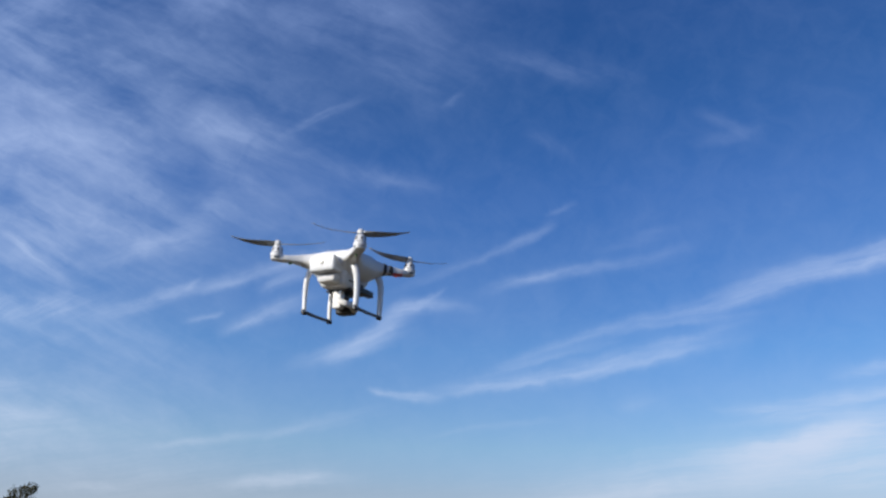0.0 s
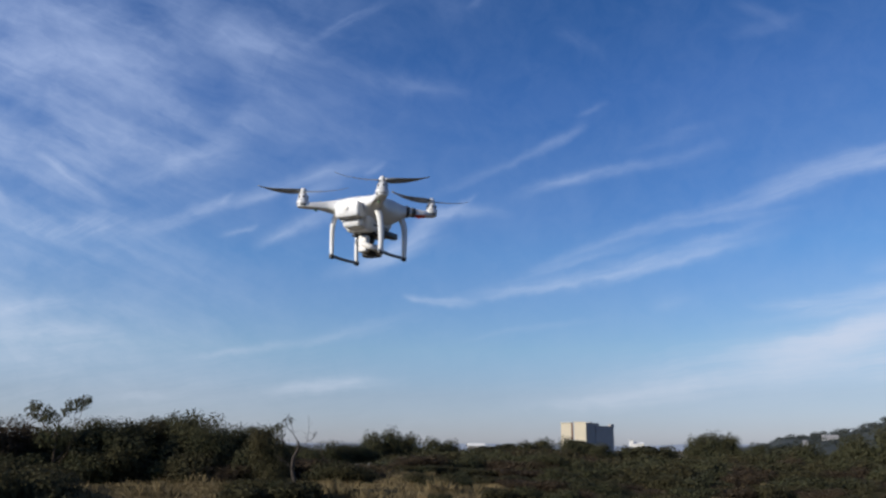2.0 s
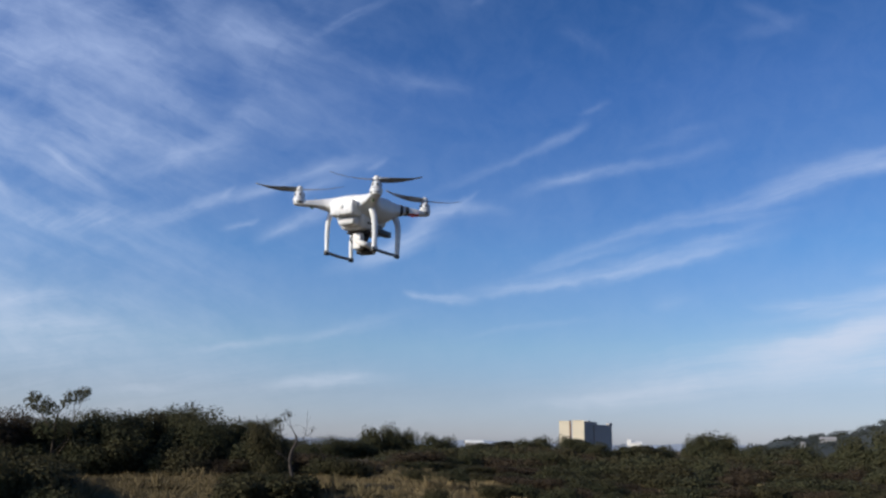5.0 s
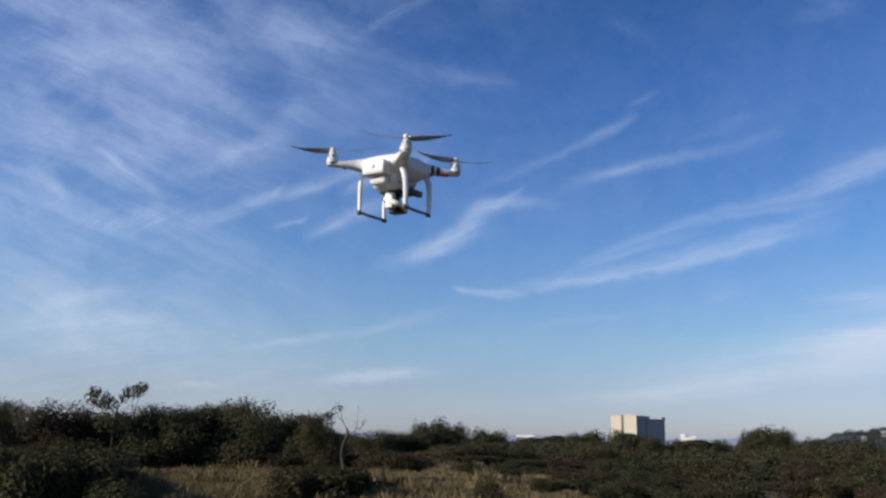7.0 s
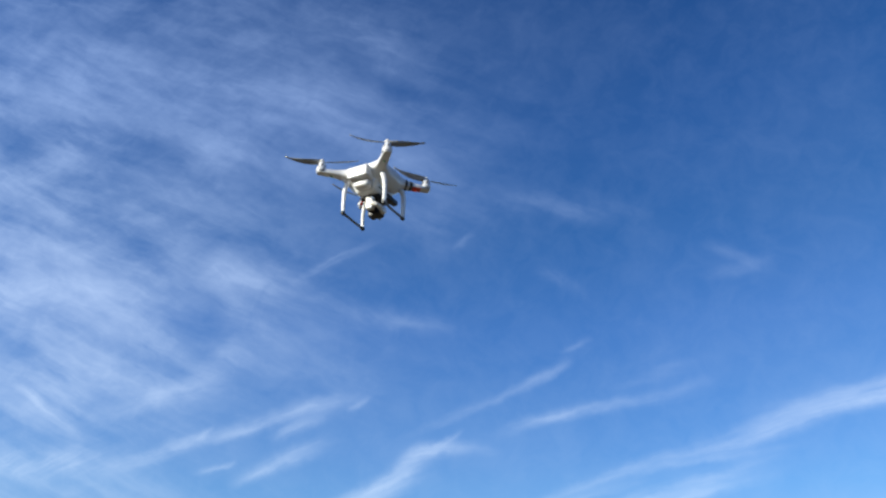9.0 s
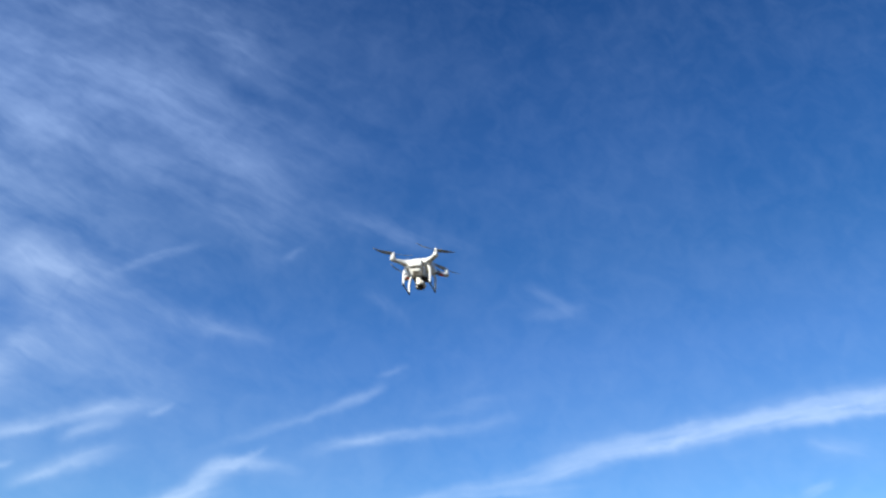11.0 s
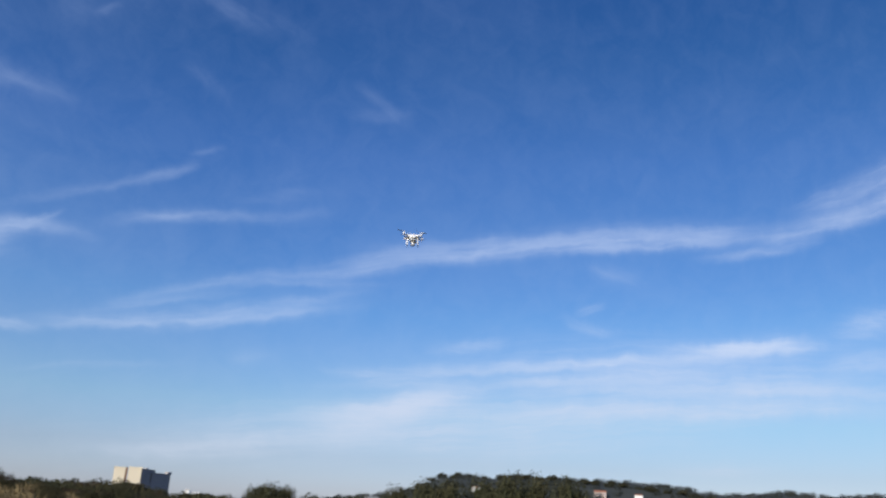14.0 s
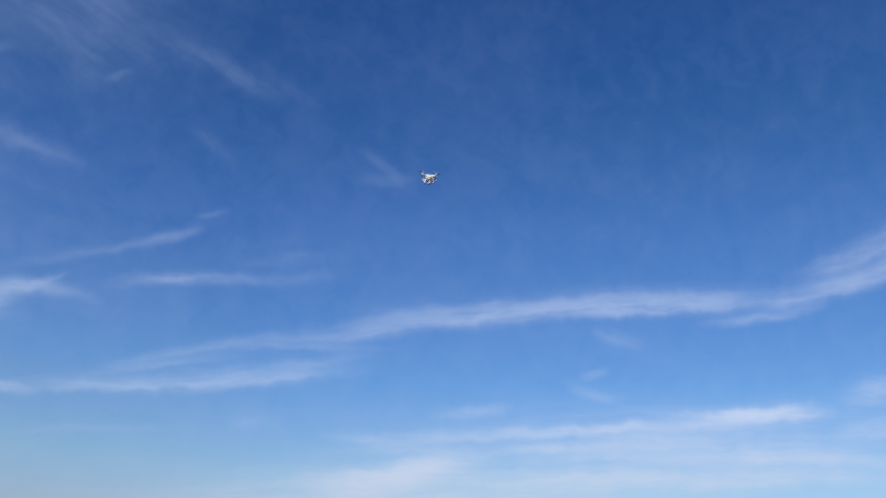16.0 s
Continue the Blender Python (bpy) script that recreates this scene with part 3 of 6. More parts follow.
BRICK_RED = material("brown_stair_tower", (0.22, 0.13, 0.085), 0.85, second=(0.17, 0.10, 0.07), scale=0.3)
PANE = material("window_pane", (0.05, 0.06, 0.075), 0.12)
PALE = material("white_render", (0.78, 0.77, 0.74), 0.85, second=(0.70, 0.69, 0.66), scale=0.3)
PINK = material("pink_render", (0.46, 0.37, 0.33), 0.85, second=(0.40, 0.32, 0.29), scale=0.3)
TILE = material("clay_roof_tiles", (0.34, 0.15, 0.09), 0.85, second=(0.25, 0.11, 0.07), scale=0.8)
# the blue-grey of distance haze is mixed into the hill's base colour
HILL = material("haze_tinted_hill", (0.042, 0.050, 0.049), 0.95, second=(0.058, 0.064, 0.058), scale=0.02, bump=0.5, bump_scale=0.08)


# ---- mesh helpers ----
def part(name, bm, mat, parent=None, label="", smooth=True):
    me = bpy.data.meshes.new(name)
    bm.normal_update()
    bm.to_mesh(me)
    bm.free()
    me.materials.append(mat)
    for p in me.polygons:
        p.use_smooth = smooth
    ob = new(name, me)
    if parent:
        ob.parent = parent
    if label:
        tagged(ob, label)
    return ob


def mesh_part(name, verts, faces, mat, parent=None, label="", smooth=False):
    me = bpy.data.meshes.new(name)
    me.from_pydata(verts, [], faces)
    me.materials.append(mat)
    if smooth:
        for p in me.polygons:
            p.use_smooth = True
    ob = new(name, me)
    if parent:
        ob.parent = parent
    if label:
        tagged(ob, label)
    return ob


def box(size, at=(0, 0, 0), bevel=0.0, segs=2, taper=1.0, m=None):
    """A bevelled box; taper narrows its underside."""
    bm = bmesh.new()
    bmesh.ops.create_cube(bm, size=1)
    for v in bm.verts:
        k = taper if v.co.z < 0 else 1.0
        v.co = Vector((v.co.x * size[0] * k, v.co.y * size[1] * k, v.co.z * size[2]))
    if bevel:
        bmesh.ops.bevel(bm, geom=bm.edges[:], offset=bevel, segments=segs, profile=0.6, affect="EDGES")
    bmesh.ops.transform(bm, matrix=Matrix.Translation(at) @ (m or Matrix()), verts=bm.verts)
    return bm


def lathe(profile, segs=24, at=(0, 0, 0), m=None):
    """A turned body about z from (radius, z) pairs, closed at both ends."""
    bm = bmesh.new()
    rings = []
    for r, z in profile:
        rings.append([bm.verts.new((r * math.cos(2 * math.pi * i / segs), r * math.sin(2 * math.pi * i / segs), z)) for i in range(segs)])
    for a, b in zip(rings, rings[1:]):
        for i in range(segs):
            bm.faces.new((a[i], a[(i + 1) % segs], b[(i + 1) % segs], b[i]))
    bm.faces.new(rings[0][::-1])
    bm.faces.new(rings[-1])
    bmesh.ops.recalc_face_normals(bm, faces=bm.faces)
    bmesh.ops.transform(bm, matrix=Matrix.Translation(at) @ (m or Matrix()), verts=bm.verts)
    return bm


def tube(bm, points, radii, segs=8, flat=1.0):
    """Sweeps a round or flattened section along points."""
    pts = [Vector(p) for p in points]
    rings, side = [], None
    for i, p in enumerate(pts):
        way = (pts[min(i + 1, len(pts) - 1)] - pts[max(i - 1, 0)]).normalized()
        if side is None:
            side = way.orthogonal().normalized()
        side = (side - way * side.dot(way)).normalized()
        other = way.cross(side)
        rings.append([bm.verts.new(p + (side * math.cos(2 * math.pi * k / segs) + other * math.sin(2 * math.pi * k / segs) * flat) * radii[i])
                      for k in range(segs)])
    for a, b in zip(rings, rings[1:]):
        for k in range(segs):
            bm.faces.new((a[k], a[(k + 1) % segs], b[(k + 1) % segs], b[k]))
    bm.faces.new(rings[0][::-1])
    bm.faces.new(rings[-1])
    return bm


def spline(points, steps=6):
    """A smooth line through points."""
    pts = [Vector(p) for p in points]
    out = []
    for i in range(len(pts) - 1):
        a, b, c, d = pts[max(i - 1, 0)], pts[i], pts[i + 1], pts[min(i + 2, len(pts) - 1)]
        for k in range(steps):
            t = k / steps
            out.append(0.5 * ((2 * b) + (c - a) * t + (2 * a - 5 * b + 4 * c - d) * t * t + (3 * b - a - 3 * c + d) * t ** 3))
    return out + [pts[-1]]


# ---- ground: one sheet to the horizon ----
def smooth(a, b, x):
    t = min(1.0, max(0.0, (x - a) / (b - a)))
    return t * t * (3 - 2 * t)


def ground_z(x, y):
    """A flat field that rises gently to a low grassy shoulder, highest on the west side."""
    shoulder = 4.6 * smooth(18, 57, y) * (1 - 0.55 * smooth(-7, 26, x) - 0.45 * smooth(70, 130, x)) * (1 - 0.8 * smooth(120, 230, y))
    swell = 0.9 * smooth(60, 120, y) * noise.noise(Vector((x * 0.02, y * 0.02, 3.1))) + 0.25 * noise.noise(Vector((x * 0.09, y * 0.09, 1.7))) * smooth(10, 30, abs(y) + abs(x))
    return shoulder + swell


def graded(reach, near, count):
    half = [near * i for i in range(count)]
    step = near
    while half[-1] < reach:
        step *= 1.25
        half.append(half[-1] + step)
    return [-h for h in half[:0:-1]] + half


gx, gy = graded(4300, 3.0, 34), graded(4300, 3.0, 50)
verts = [(x, y, ground_z(x, y)) for y in gy for x in gx]
w = len(gx)
faces = [(j * w + i, j * w + i + 1, (j + 1) * w + i + 1, (j + 1) * w + i) for j in range(len(gy) - 1) for i in range(w - 1)]
tagged(mesh_part("ground", verts, faces, GROUND, smooth=True), "dry scrubland ground with straw-coloured grass and bare earth", "ground", kind="structure")


# ---- hovering quadcopter ----
def quadcopter():
    drone = tagged(new("quadcopter"), "white plastic quadcopter hovering in mid-air with camera slung below", "drone")
    half = 0.124

    def outline(theta):
        """Distance from the middle to the edge of the X-shaped shell."""
        best = 0.0
        body = 0.072 + 0.012 * math.cos(2 * theta) ** 2
        for q in range(4):
            d = (theta - math.pi / 4 - q * math.pi / 2 + math.pi) % (2 * math.pi) - math.pi
            if abs(d) < 1.2:
                # arm of tapering width
                lo, hi = 0.0, 0.19
                for _ in range(24):
                    r = (lo + hi) / 2
                    along, across = r * math.cos(d), abs(r * math.sin(d))
                    wide = 0.0145 + 0.028 * smooth(0.125, 0.045, along) if along < 0.125 else 0.0145
                    inside = across < wide and along < 0.176 or math.hypot(along - 0.1754, across) < 0.0165
                    lo, hi = (r, hi) if inside else (lo, r)
                best = max(best, lo)
        return (best ** 8 + body ** 8) ** 0.125

    segs, rings = 192, 14
    bm = bmesh.new()
    edge = [outline(2 * math.pi * i / segs) for i in range(segs)]
    top_mid, low_mid = bm.verts.new((0, 0, 0.006)), bm.verts.new((0, 0, -0.064))
    tops, lows = [], []
    for k in range(1, rings + 1):
        s = k / rings
        tr, lr = [], []
        for i in range(segs):
            th = 2 * math.pi * i / segs
            r = edge[i] * math.sin(s * math.pi / 2) ** 0.9
            x, y = r * math.cos(th), r * math.sin(th)
            crown = 0.006 - 0.020 * smooth(0.03, 0.17, r)
            keel = -0.064 + 0.036 * smooth(0.04, 0.120, r)
            mid = crown * 0.45 + keel * 0.55
            lip = math.sqrt(max(0.0, 1 - s ** 4.5))
            tr.append(bm.verts.new((x, y, mid + (crown - mid) * lip)))
            lr.append(tr[-1] if k == rings else bm.verts.new((x, y, mid + (keel - mid) * lip)))
        tops.append(tr)
        lows.append(lr)
    for i in range(segs):
        j = (i + 1) % segs
        bm.faces.new((top_mid, tops[0][i], tops[0][j]))
        bm.faces.new((low_mid, lows[0][j], lows[0][i]))
        for k in range(rings - 1):
            bm.faces.new((tops[k][i], tops[k + 1][i], tops[k + 1][j], tops[k][j]))
            bm.faces.new((lows[k][j], lows[k + 1][j], lows[k + 1][i], lows[k][i]))
    bmesh.ops.recalc_face_normals(bm, faces=bm.faces)
    part("shell", bm, WHITE, drone, "glossy white X-shaped shell")

    hull = part("belly", box((0.094, 0.124, 0.036), (0, -0.004, -0.070), 0.010, 3, 0.74), WHITE, drone, "white tapered belly")
    for k in range(6):
        part("vent_slot", box((0.0016, 0.010, 0.007), (0.0405, -0.03 + k * 0.012, -0.070), 0.0006, 1), BLACK, hull)
    battery = part("battery", box((0.078, 0.062, 0.040), (0, -0.073, -0.040), 0.007, 3, 0.93), WHITE, drone, "white battery pack slotted in at the rear")
    part("battery_button", lathe([(0.0075, 0), (0.0075, 0.0014), (0.006, 0.002)], 16, (0, -0.1035, -0.036), pose(0, 0, 0, 90)), GREY_WHITE, battery)
    for k in range(4):
        part("charge_light", lathe([(0.0012, 0), (0.0012, 0.001)], 8, (-0.018 + k * 0.012, -0.1038, -0.050), pose(0, 0, 0, 90)), GREY_WHITE, battery)
    part("seam", box((0.080, 0.004, 0.0012), (0, -0.099, -0.0585), 0.0004, 1), GREY, battery)
    part("rear_step", box((0.058, 0.040, 0.020), (0, -0.062, -0.072), 0.006, 2, 0.85), WHITE, drone, "white stepped block below the battery")

    # motors and propellers, one on each arm
    blades = {(-1, -1): -147, (1, -1): 38, (1, 1): 56, (-1, 1): 60}
    for (sx, sy), turn in blades.items():
        x, y = sx * half, sy * half
        motor = part("motor", lathe([(0.0150, -0.0195), (0.0166, -0.0165), (0.0166, -0.0105), (0.0150, -0.008), (0.0132, -0.001), (0.0124, 0.006), (0.0105, 0.0102), (0.006, 0.0115)], 28, (x, y, 0)), WHITE, drone, "white motor housing")
        for k in range(6):
            a = k * math.pi / 3 + 0.3
            part("coil_slot", box((0.003, 0.0046, 0.0085), (x + 0.0128 * math.cos(a), y + 0.0128 * math.sin(a), 0.0005), 0.0008, 1, m=pose(0, 0, 0, 0, 0, math.degrees(a))), BLACK, motor, "dark slot in the motor bell")
        part("motor_base", lathe([(0.011, -0.0245), (0.0140, -0.0228), (0.0156, -0.0188), (0.0156, -0.0175)], 24, (x, y, 0)), SKID, motor, "dark underside of the motor")
        part("motor_bell", lathe([(0.0150, -0.0095), (0.0160, -0.0090), (0.0158, -0.0078), (0.0148, -0.0070)], 28, (x, y, 0)), GREY, motor, "grey metal ring")
        prop = tagged(new("propeller"), "white two-blade plastic propeller, coloured grey for its shaded underside, standing still")
        prop.parent = drone
        prop.matrix_basis = pose(x, y, 0.0165, 0, 0, turn)
        part("hub", lathe([(0.0085, -0.005), (0.0090, 0.0), (0.0088, 0.004), (0.0065, 0.0085), (0.002, 0.0105)], 20), GREY_WHITE, prop, "white hub with silver cap" if sx * sy > 0 else "white hub with black cap")
        for flip in (0, 180):
            bm = bmesh.new()
            rows, n = [], 14
            for k in range(n + 1):
                s = k / n
                r = 0.006 + 0.113 * s
                chord = 0.008 + 0.018 * math.sin(math.pi * min(1, s * 0.95 + 0.18)) ** 0.8 * (1 - 0.45 * s)
                pitch = radians(26 - 17 * s) * (1 if sx * sy > 0 else -1)
                lift = 0.004 * s * s + 0.010 * s ** 3
                thick = 0.0016 * (1 - 0.6 * s)
                row = []
                for c, h in ((-0.42, 0), (-0.1, 1), (0.3, 0.7), (0.58, 0), (0.3, -0.6), (-0.1, -0.8)):
                    cx = c * chord
                    row.append(bm.verts.new((r, cx * math.cos(pitch) - h * thick * math.sin(pitch) - 0.004 * math.sin(s * 3), lift + cx * math.sin(pitch) + h * thick * math.cos(pitch))))
                rows.append(row)
            for a, b in zip(rows, rows[1:]):
                for q in range(6):
                    bm.faces.new((a[q], a[(q + 1) % 6], b[(q + 1) % 6], b[q]))
            bm.faces.new(rows[0])
            bm.faces.new(rows[-1][::-1])
            bmesh.ops.recalc_face_normals(bm, faces=bm.faces)
            bmesh.ops.transform(bm, matrix=pose(0, 0, 0, 0, 0, flip), verts=bm.verts)
            part("blade", bm, BLADE, prop)
        # lamps under the arms
        ux, uy = x * 0.80, y * 0.80
        lamp = part("arm_light", box((0.009, 0.006, 0.005), (0, 0, 0), 0.002, 2), RED_LED if sy > 0 else GREEN_LED, drone, "red lamp under the arm" if sy > 0 else "green lamp under the arm")
        lamp.matrix_basis = pose(ux, uy, -0.0305, 0, 0, math.degrees(math.atan2(y, x)))

    def sleeve(name, radius0, radius1, sx, mat, label, low=False):
        """A thin band wrapped round a front arm."""
        bm = bmesh.new()
        rows = []
        for d in (radius0, radius1):
            row = []
            crown, keel = 0.006 - 0.020 * smooth(0.03, 0.17, d), -0.064 + 0.036 * smooth(0.04, 0.120, d)
            mid, tall = (crown + keel) / 2, (crown - keel) / 2 + 0.0024
            wide = 0.0145 + 0.028 * smooth(0.125, 0.045, d) + 0.0026
            for k in range(24):
                a = 2 * math.pi * k / 24
                if low:
                    a = math.pi * 1.2 + math.pi * 0.6 * k / 23
                ca, sa = math.cos(a), math.sin(a)
                row.append((d, wide * math.copysign(abs(ca) ** 0.75, ca), mid + tall * math.copysign(abs(sa) ** 0.75, sa)))
            rows.append(row)
        vs = [[bm.verts.new(p) for p in row] for row in rows]
        inner = [[bm.verts.new((p[0], p[1] * 0.93, p[2] * 0.97 - 0.0006)) for p in row] for row in rows]
        rng = range(23) if low else range(24)
        for k in rng:
            j = (k + 1) % 24
            bm.faces.new((vs[0][k], vs[0][j], vs[1][j], vs[1][k]))
            bm.faces.new((vs[0][k], inner[0][k], inner[0][j], vs[0][j]))
            bm.faces.new((vs[1][k], vs[1][j], inner[1][j], inner[1][k]))
        bmesh.ops.recalc_face_normals(bm, faces=bm.faces)
        ob = part(name, bm, mat, drone, label)
        ob.matrix_basis = pose(0, 0, 0, 0, 0, 90 - 45 * sx)

    for sx in (-1, 1):
        sleeve("band", 0.101, 0.110, sx, BLACK, "black band round the front arm")
        sleeve("band", 0.117, 0.127, sx, BLACK, "black band round the front arm")
        sleeve("stripe", 0.127, 0.156, sx, RED, "red stripe under the front arm", True)

    # landing gear: two frames of two legs and a skid
    fa, fr, ff, fh = 0.0764, -0.0541, 0.0607, -0.150
    for sx in (-1, 1):
        gear = part("landing_gear", tube(bmesh.new(), spline([(sx * fa, fr - 0.006, fh + 0.006), (sx * fa, fr, fh + 0.002), (sx * fa, 0, fh), (sx * fa, ff, fh + 0.002), (sx * fa, ff + 0.006, fh + 0.006)], 4), [0.0042] * 17, 10), SKID, drone, "grey skid bar")
        for fy, lean in ((fr, -1), (ff, 1)):
            bm = bmesh.new()
            line = spline([(sx * 0.050, fy * 0.97, -0.026), (sx * 0.0650, fy * 1.02, -0.040), (sx * 0.0752, fy * 1.03, -0.066), (sx * fa * 1.02, fy, -0.108), (sx * fa, fy, fh + 0.001)], 6)
            tube(bm, line, [0.0112 - 0.0047 * (i / (len(line) - 1)) ** 0.7 for i in range(len(line))], 12, 0.8)
            part("leg", bm, WHITE, gear, "white curved leg")
            part("foot_pad", box((0.011, 0.015, 0.010), (sx * fa, fy, fh - 0.001), 0.0035, 2), BLACK, gear, "black rubber foot")

    # gimbal and camera below the belly
    gimbal = part("gimbal_plate", box((0.070, 0.074, 0.005), (0, 0.012, -0.0915), 0.002, 2), BLACK, drone, "black gimbal plate")
    part("upper_plate", box((0.082, 0.060, 0.006), (0, 0.026, -0.0835), 0.002, 2), BLACK, gimbal)
    for sx in (-1, 1):
        for sy in (-1, 1):
            part("damper", lathe([(0.004, -0.009), (0.006, -0.005), (0.006, -0.003), (0.004, 0.0)], 12, (sx * 0.028, 0.012 + sy * 0.028, -0.082)), BLACK, gimbal, "black rubber damper")
    part("side_box", box((0.018, 0.060, 0.016), (0.046, 0.034, -0.088), 0.003, 2), BLACK, gimbal, "black electronics box")
    bm = bmesh.new()
    tube(bm, spline([(0, -0.012, -0.094), (0, -0.020, -0.104), (0.006, -0.026, -0.118), (0.028, -0.024, -0.128), (0.032, 0.0, -0.130)], 5), [0.009, 0.009, 0.009] + [0.0075] * 18, 10)
    part("gimbal_arm", bm, GREY_WHITE, gimbal, "white gimbal arm")
    part("yaw_motor", lathe([(0.017, -0.016), (0.019, -0.012), (0.019, 0.0), (0.015, 0.002)], 24, (0, 0.0, -0.096)), BLACK, gimbal, "black yaw motor")
    part("gimbal_back", box((0.026, 0.019, 0.045), (0.003, -0.021, -0.117), 0.005, 3), GREY_WHITE, gimbal, "white gimbal housing")
    part("roll_motor", lathe([(0.013, -0.006), (0.0145, -0.002), (0.0145, 0.008), (0.011, 0.011)], 20, (0.0, -0.008, -0.127), pose(0, 0, 0, -90)), BLACK, gimbal, "black roll motor")
    eye = part("camera_body", box((0.048, 0.032, 0.032), (0, 0.022, -0.130), 0.007, 3), BLACK, gimbal, "dark grey camera body")
    part("lens_barrel", lathe([(0.012, 0), (0.0125, 0.004), (0.0120, 0.010), (0.0100, 0.0105)], 24, (0, 0.037, -0.130), pose(0, 0, 0, -90)), GREY, eye, "grey lens barrel")
    part("lens", lathe([(0.0092, 0), (0.0075, 0.0016), (0.003, 0.0026)], 20, (0, 0.0470, -0.130), pose(0, 0, 0, -90)), GLASS, eye, "dark glass lens")
    part("tilt_motor", lathe([(0.011, -0.004), (0.0125, 0), (0.0125, 0.009), (0.010, 0.011)], 20, (0.024, 0.018, -0.130), pose(0, 0, 0, 0, 90)), GREY_WHITE, eye)
    bm = bmesh.new()
    tube(bm, spline([(-0.018, -0.01, -0.094), (-0.026, -0.018, -0.108), (-0.020, -0.004, -0.124), (-0.012, 0.010, -0.130)], 5), [0.0016] * 16, 6)
    part("ribbon_cable", bm, BLACK, gimbal)
    return drone


drone = quadcopter()
drone.matrix_basis = Matrix.Translation((0, 0, 8.4)) @ pose(0, 0, 0, 0, 0, -29.4) @ pose(0, 0, 0, 1.95) @ pose(0, 0, 0, 0, 1.34)


# ---- plants ----
def leaf_cloud(rng, lobes, count, size, droop=0.2):
    """Many small bent leaves inside and on a set of lobes (x, y, z, rx, ry, rz), as numpy vertices and faces."""
    lob = np.array(lobes)
    vol = (lob[:, 3] * lob[:, 4] * lob[:, 5]) ** (2 / 3)
    pick = rng.choice(len(lob), count, p=vol / vol.sum())
    d = rng.normal(size=(count, 3))
    d /= np.linalg.norm(d, axis=1)[:, None]
    r = 1 - 0.55 * rng.random(count) ** 2.2
    clump = 1 + 0.22 * np.sin(d[:, 0] * 7 + pick * 1.7) * np.sin(d[:, 1] * 6 + pick) + 0.02 * rng.normal(size=count)
    p = lob[pick, :3] + d * lob[pick, 3:6] * (r * clump)[:, None]
    n = rng.normal(size=(count, 3)) * 0.55 + d
    n[:, 2] += 0.2
    n /= np.linalg.norm(n, axis=1)[:, None]
    a = rng.normal(size=(count, 3)) + d * 0.3
    a[:, 2] -= droop
    a -= n * (a * n).sum(1)[:, None]
    a /= np.linalg.norm(a, axis=1)[:, None]
    b = np.cross(n, a)
    s = (size * (0.6 + 0.8 * rng.random(count)))[:, None]
    v = np.stack([p - a * s * 0.5 - b * s * 0.3, p - a * s * 0.35 + b * s * 0.34, p + a * s * 0.62 + n * s * 0.1], 1).reshape(-1, 3)
    f = np.arange(count * 3).reshape(-1, 3)
    return v, f


def fill_out(v, width, tall):
    """Scales a crown so that it just fills its width and height."""
    reach = np.percentile(np.abs(v[:, :2]), 98)
    v[:, :2] *= width / 2 / reach
    v[:, 2] *= tall / np.percentile(v[:, 2], 99)
    return v


def limbs(rng, bm, base, top, lobes, thick, lean=0.3):
    """A tapered trunk with limbs that reach into the lobes."""
    mid = Vector(base).lerp(Vector(top), 0.5) + Vector((rng.normal() * lean, rng.normal() * lean, 0))
    trunk = spline([base, mid, top], 5)
    tube(bm, trunk, [thick * (1 - 0.65 * i / (len(trunk) - 1)) for i in range(len(trunk))], 7)
    for lobe in lobes:
        s = trunk[int(rng.integers(3, len(trunk) - 1))]
        e = Vector(lobe[:3])
        bend = s.lerp(e, 0.5) + Vector((rng.normal() * 0.2, rng.normal() * 0.2, -0.15 * (e - s).length))
        line = spline([s, bend, e], 4)
        tube(bm, line, [thick * 0.42 * (1 - 0.75 * i / (len(line) - 1)) for i in range(len(line))], 5)


def crown_lobes(rng, count, width, z0, z1, flat):
    out = []
    for k in range(count):
        a, r = rng.random() * 2 * math.pi, width * 0.36 * math.sqrt(rng.random())
        z = z0 + (z1 - z0) * rng.random() * (1 - 0.5 * (r / (width * 0.36)) ** 2)
        s = width * (0.16 + 0.12 * rng.random())
        out.append((r * math.cos(a), r * math.sin(a), z, s, s, s * flat))
    out.append((0, 0, (z0 + z1) / 2, width * 0.34, width * 0.34, (z1 - z0) * 0.55))
    return out


def tree(seed, width, tall, mat, leaves, leaf, low=0.25, lobes=9, flat=0.7, name="tree"):
    """A round-headed evergreen tree of unit seed: trunk, limbs and a crown of small leaves."""
    rng = np.random.default_rng(seed)
    lob = crown_lobes(rng, lobes, width, tall * (low + 0.14), tall * 0.86, flat)
    thing = new(name)
    bm = bmesh.new()
    limbs(rng, bm, (0, 0, -0.3), (rng.normal() * 0.3, rng.normal() * 0.3, tall * 0.6), lob[:6], width * 0.028 + 0.06)
    part("trunk", bm, BARK, thing)
    v, f = leaf_cloud(rng, lob, leaves, leaf)
    v = fill_out(v, width, tall)
    v[:, 2] = np.maximum(v[:, 2], 0.05)
    mesh_part("crown", v.tolist(), f.tolist(), mat, thing)
    return thing


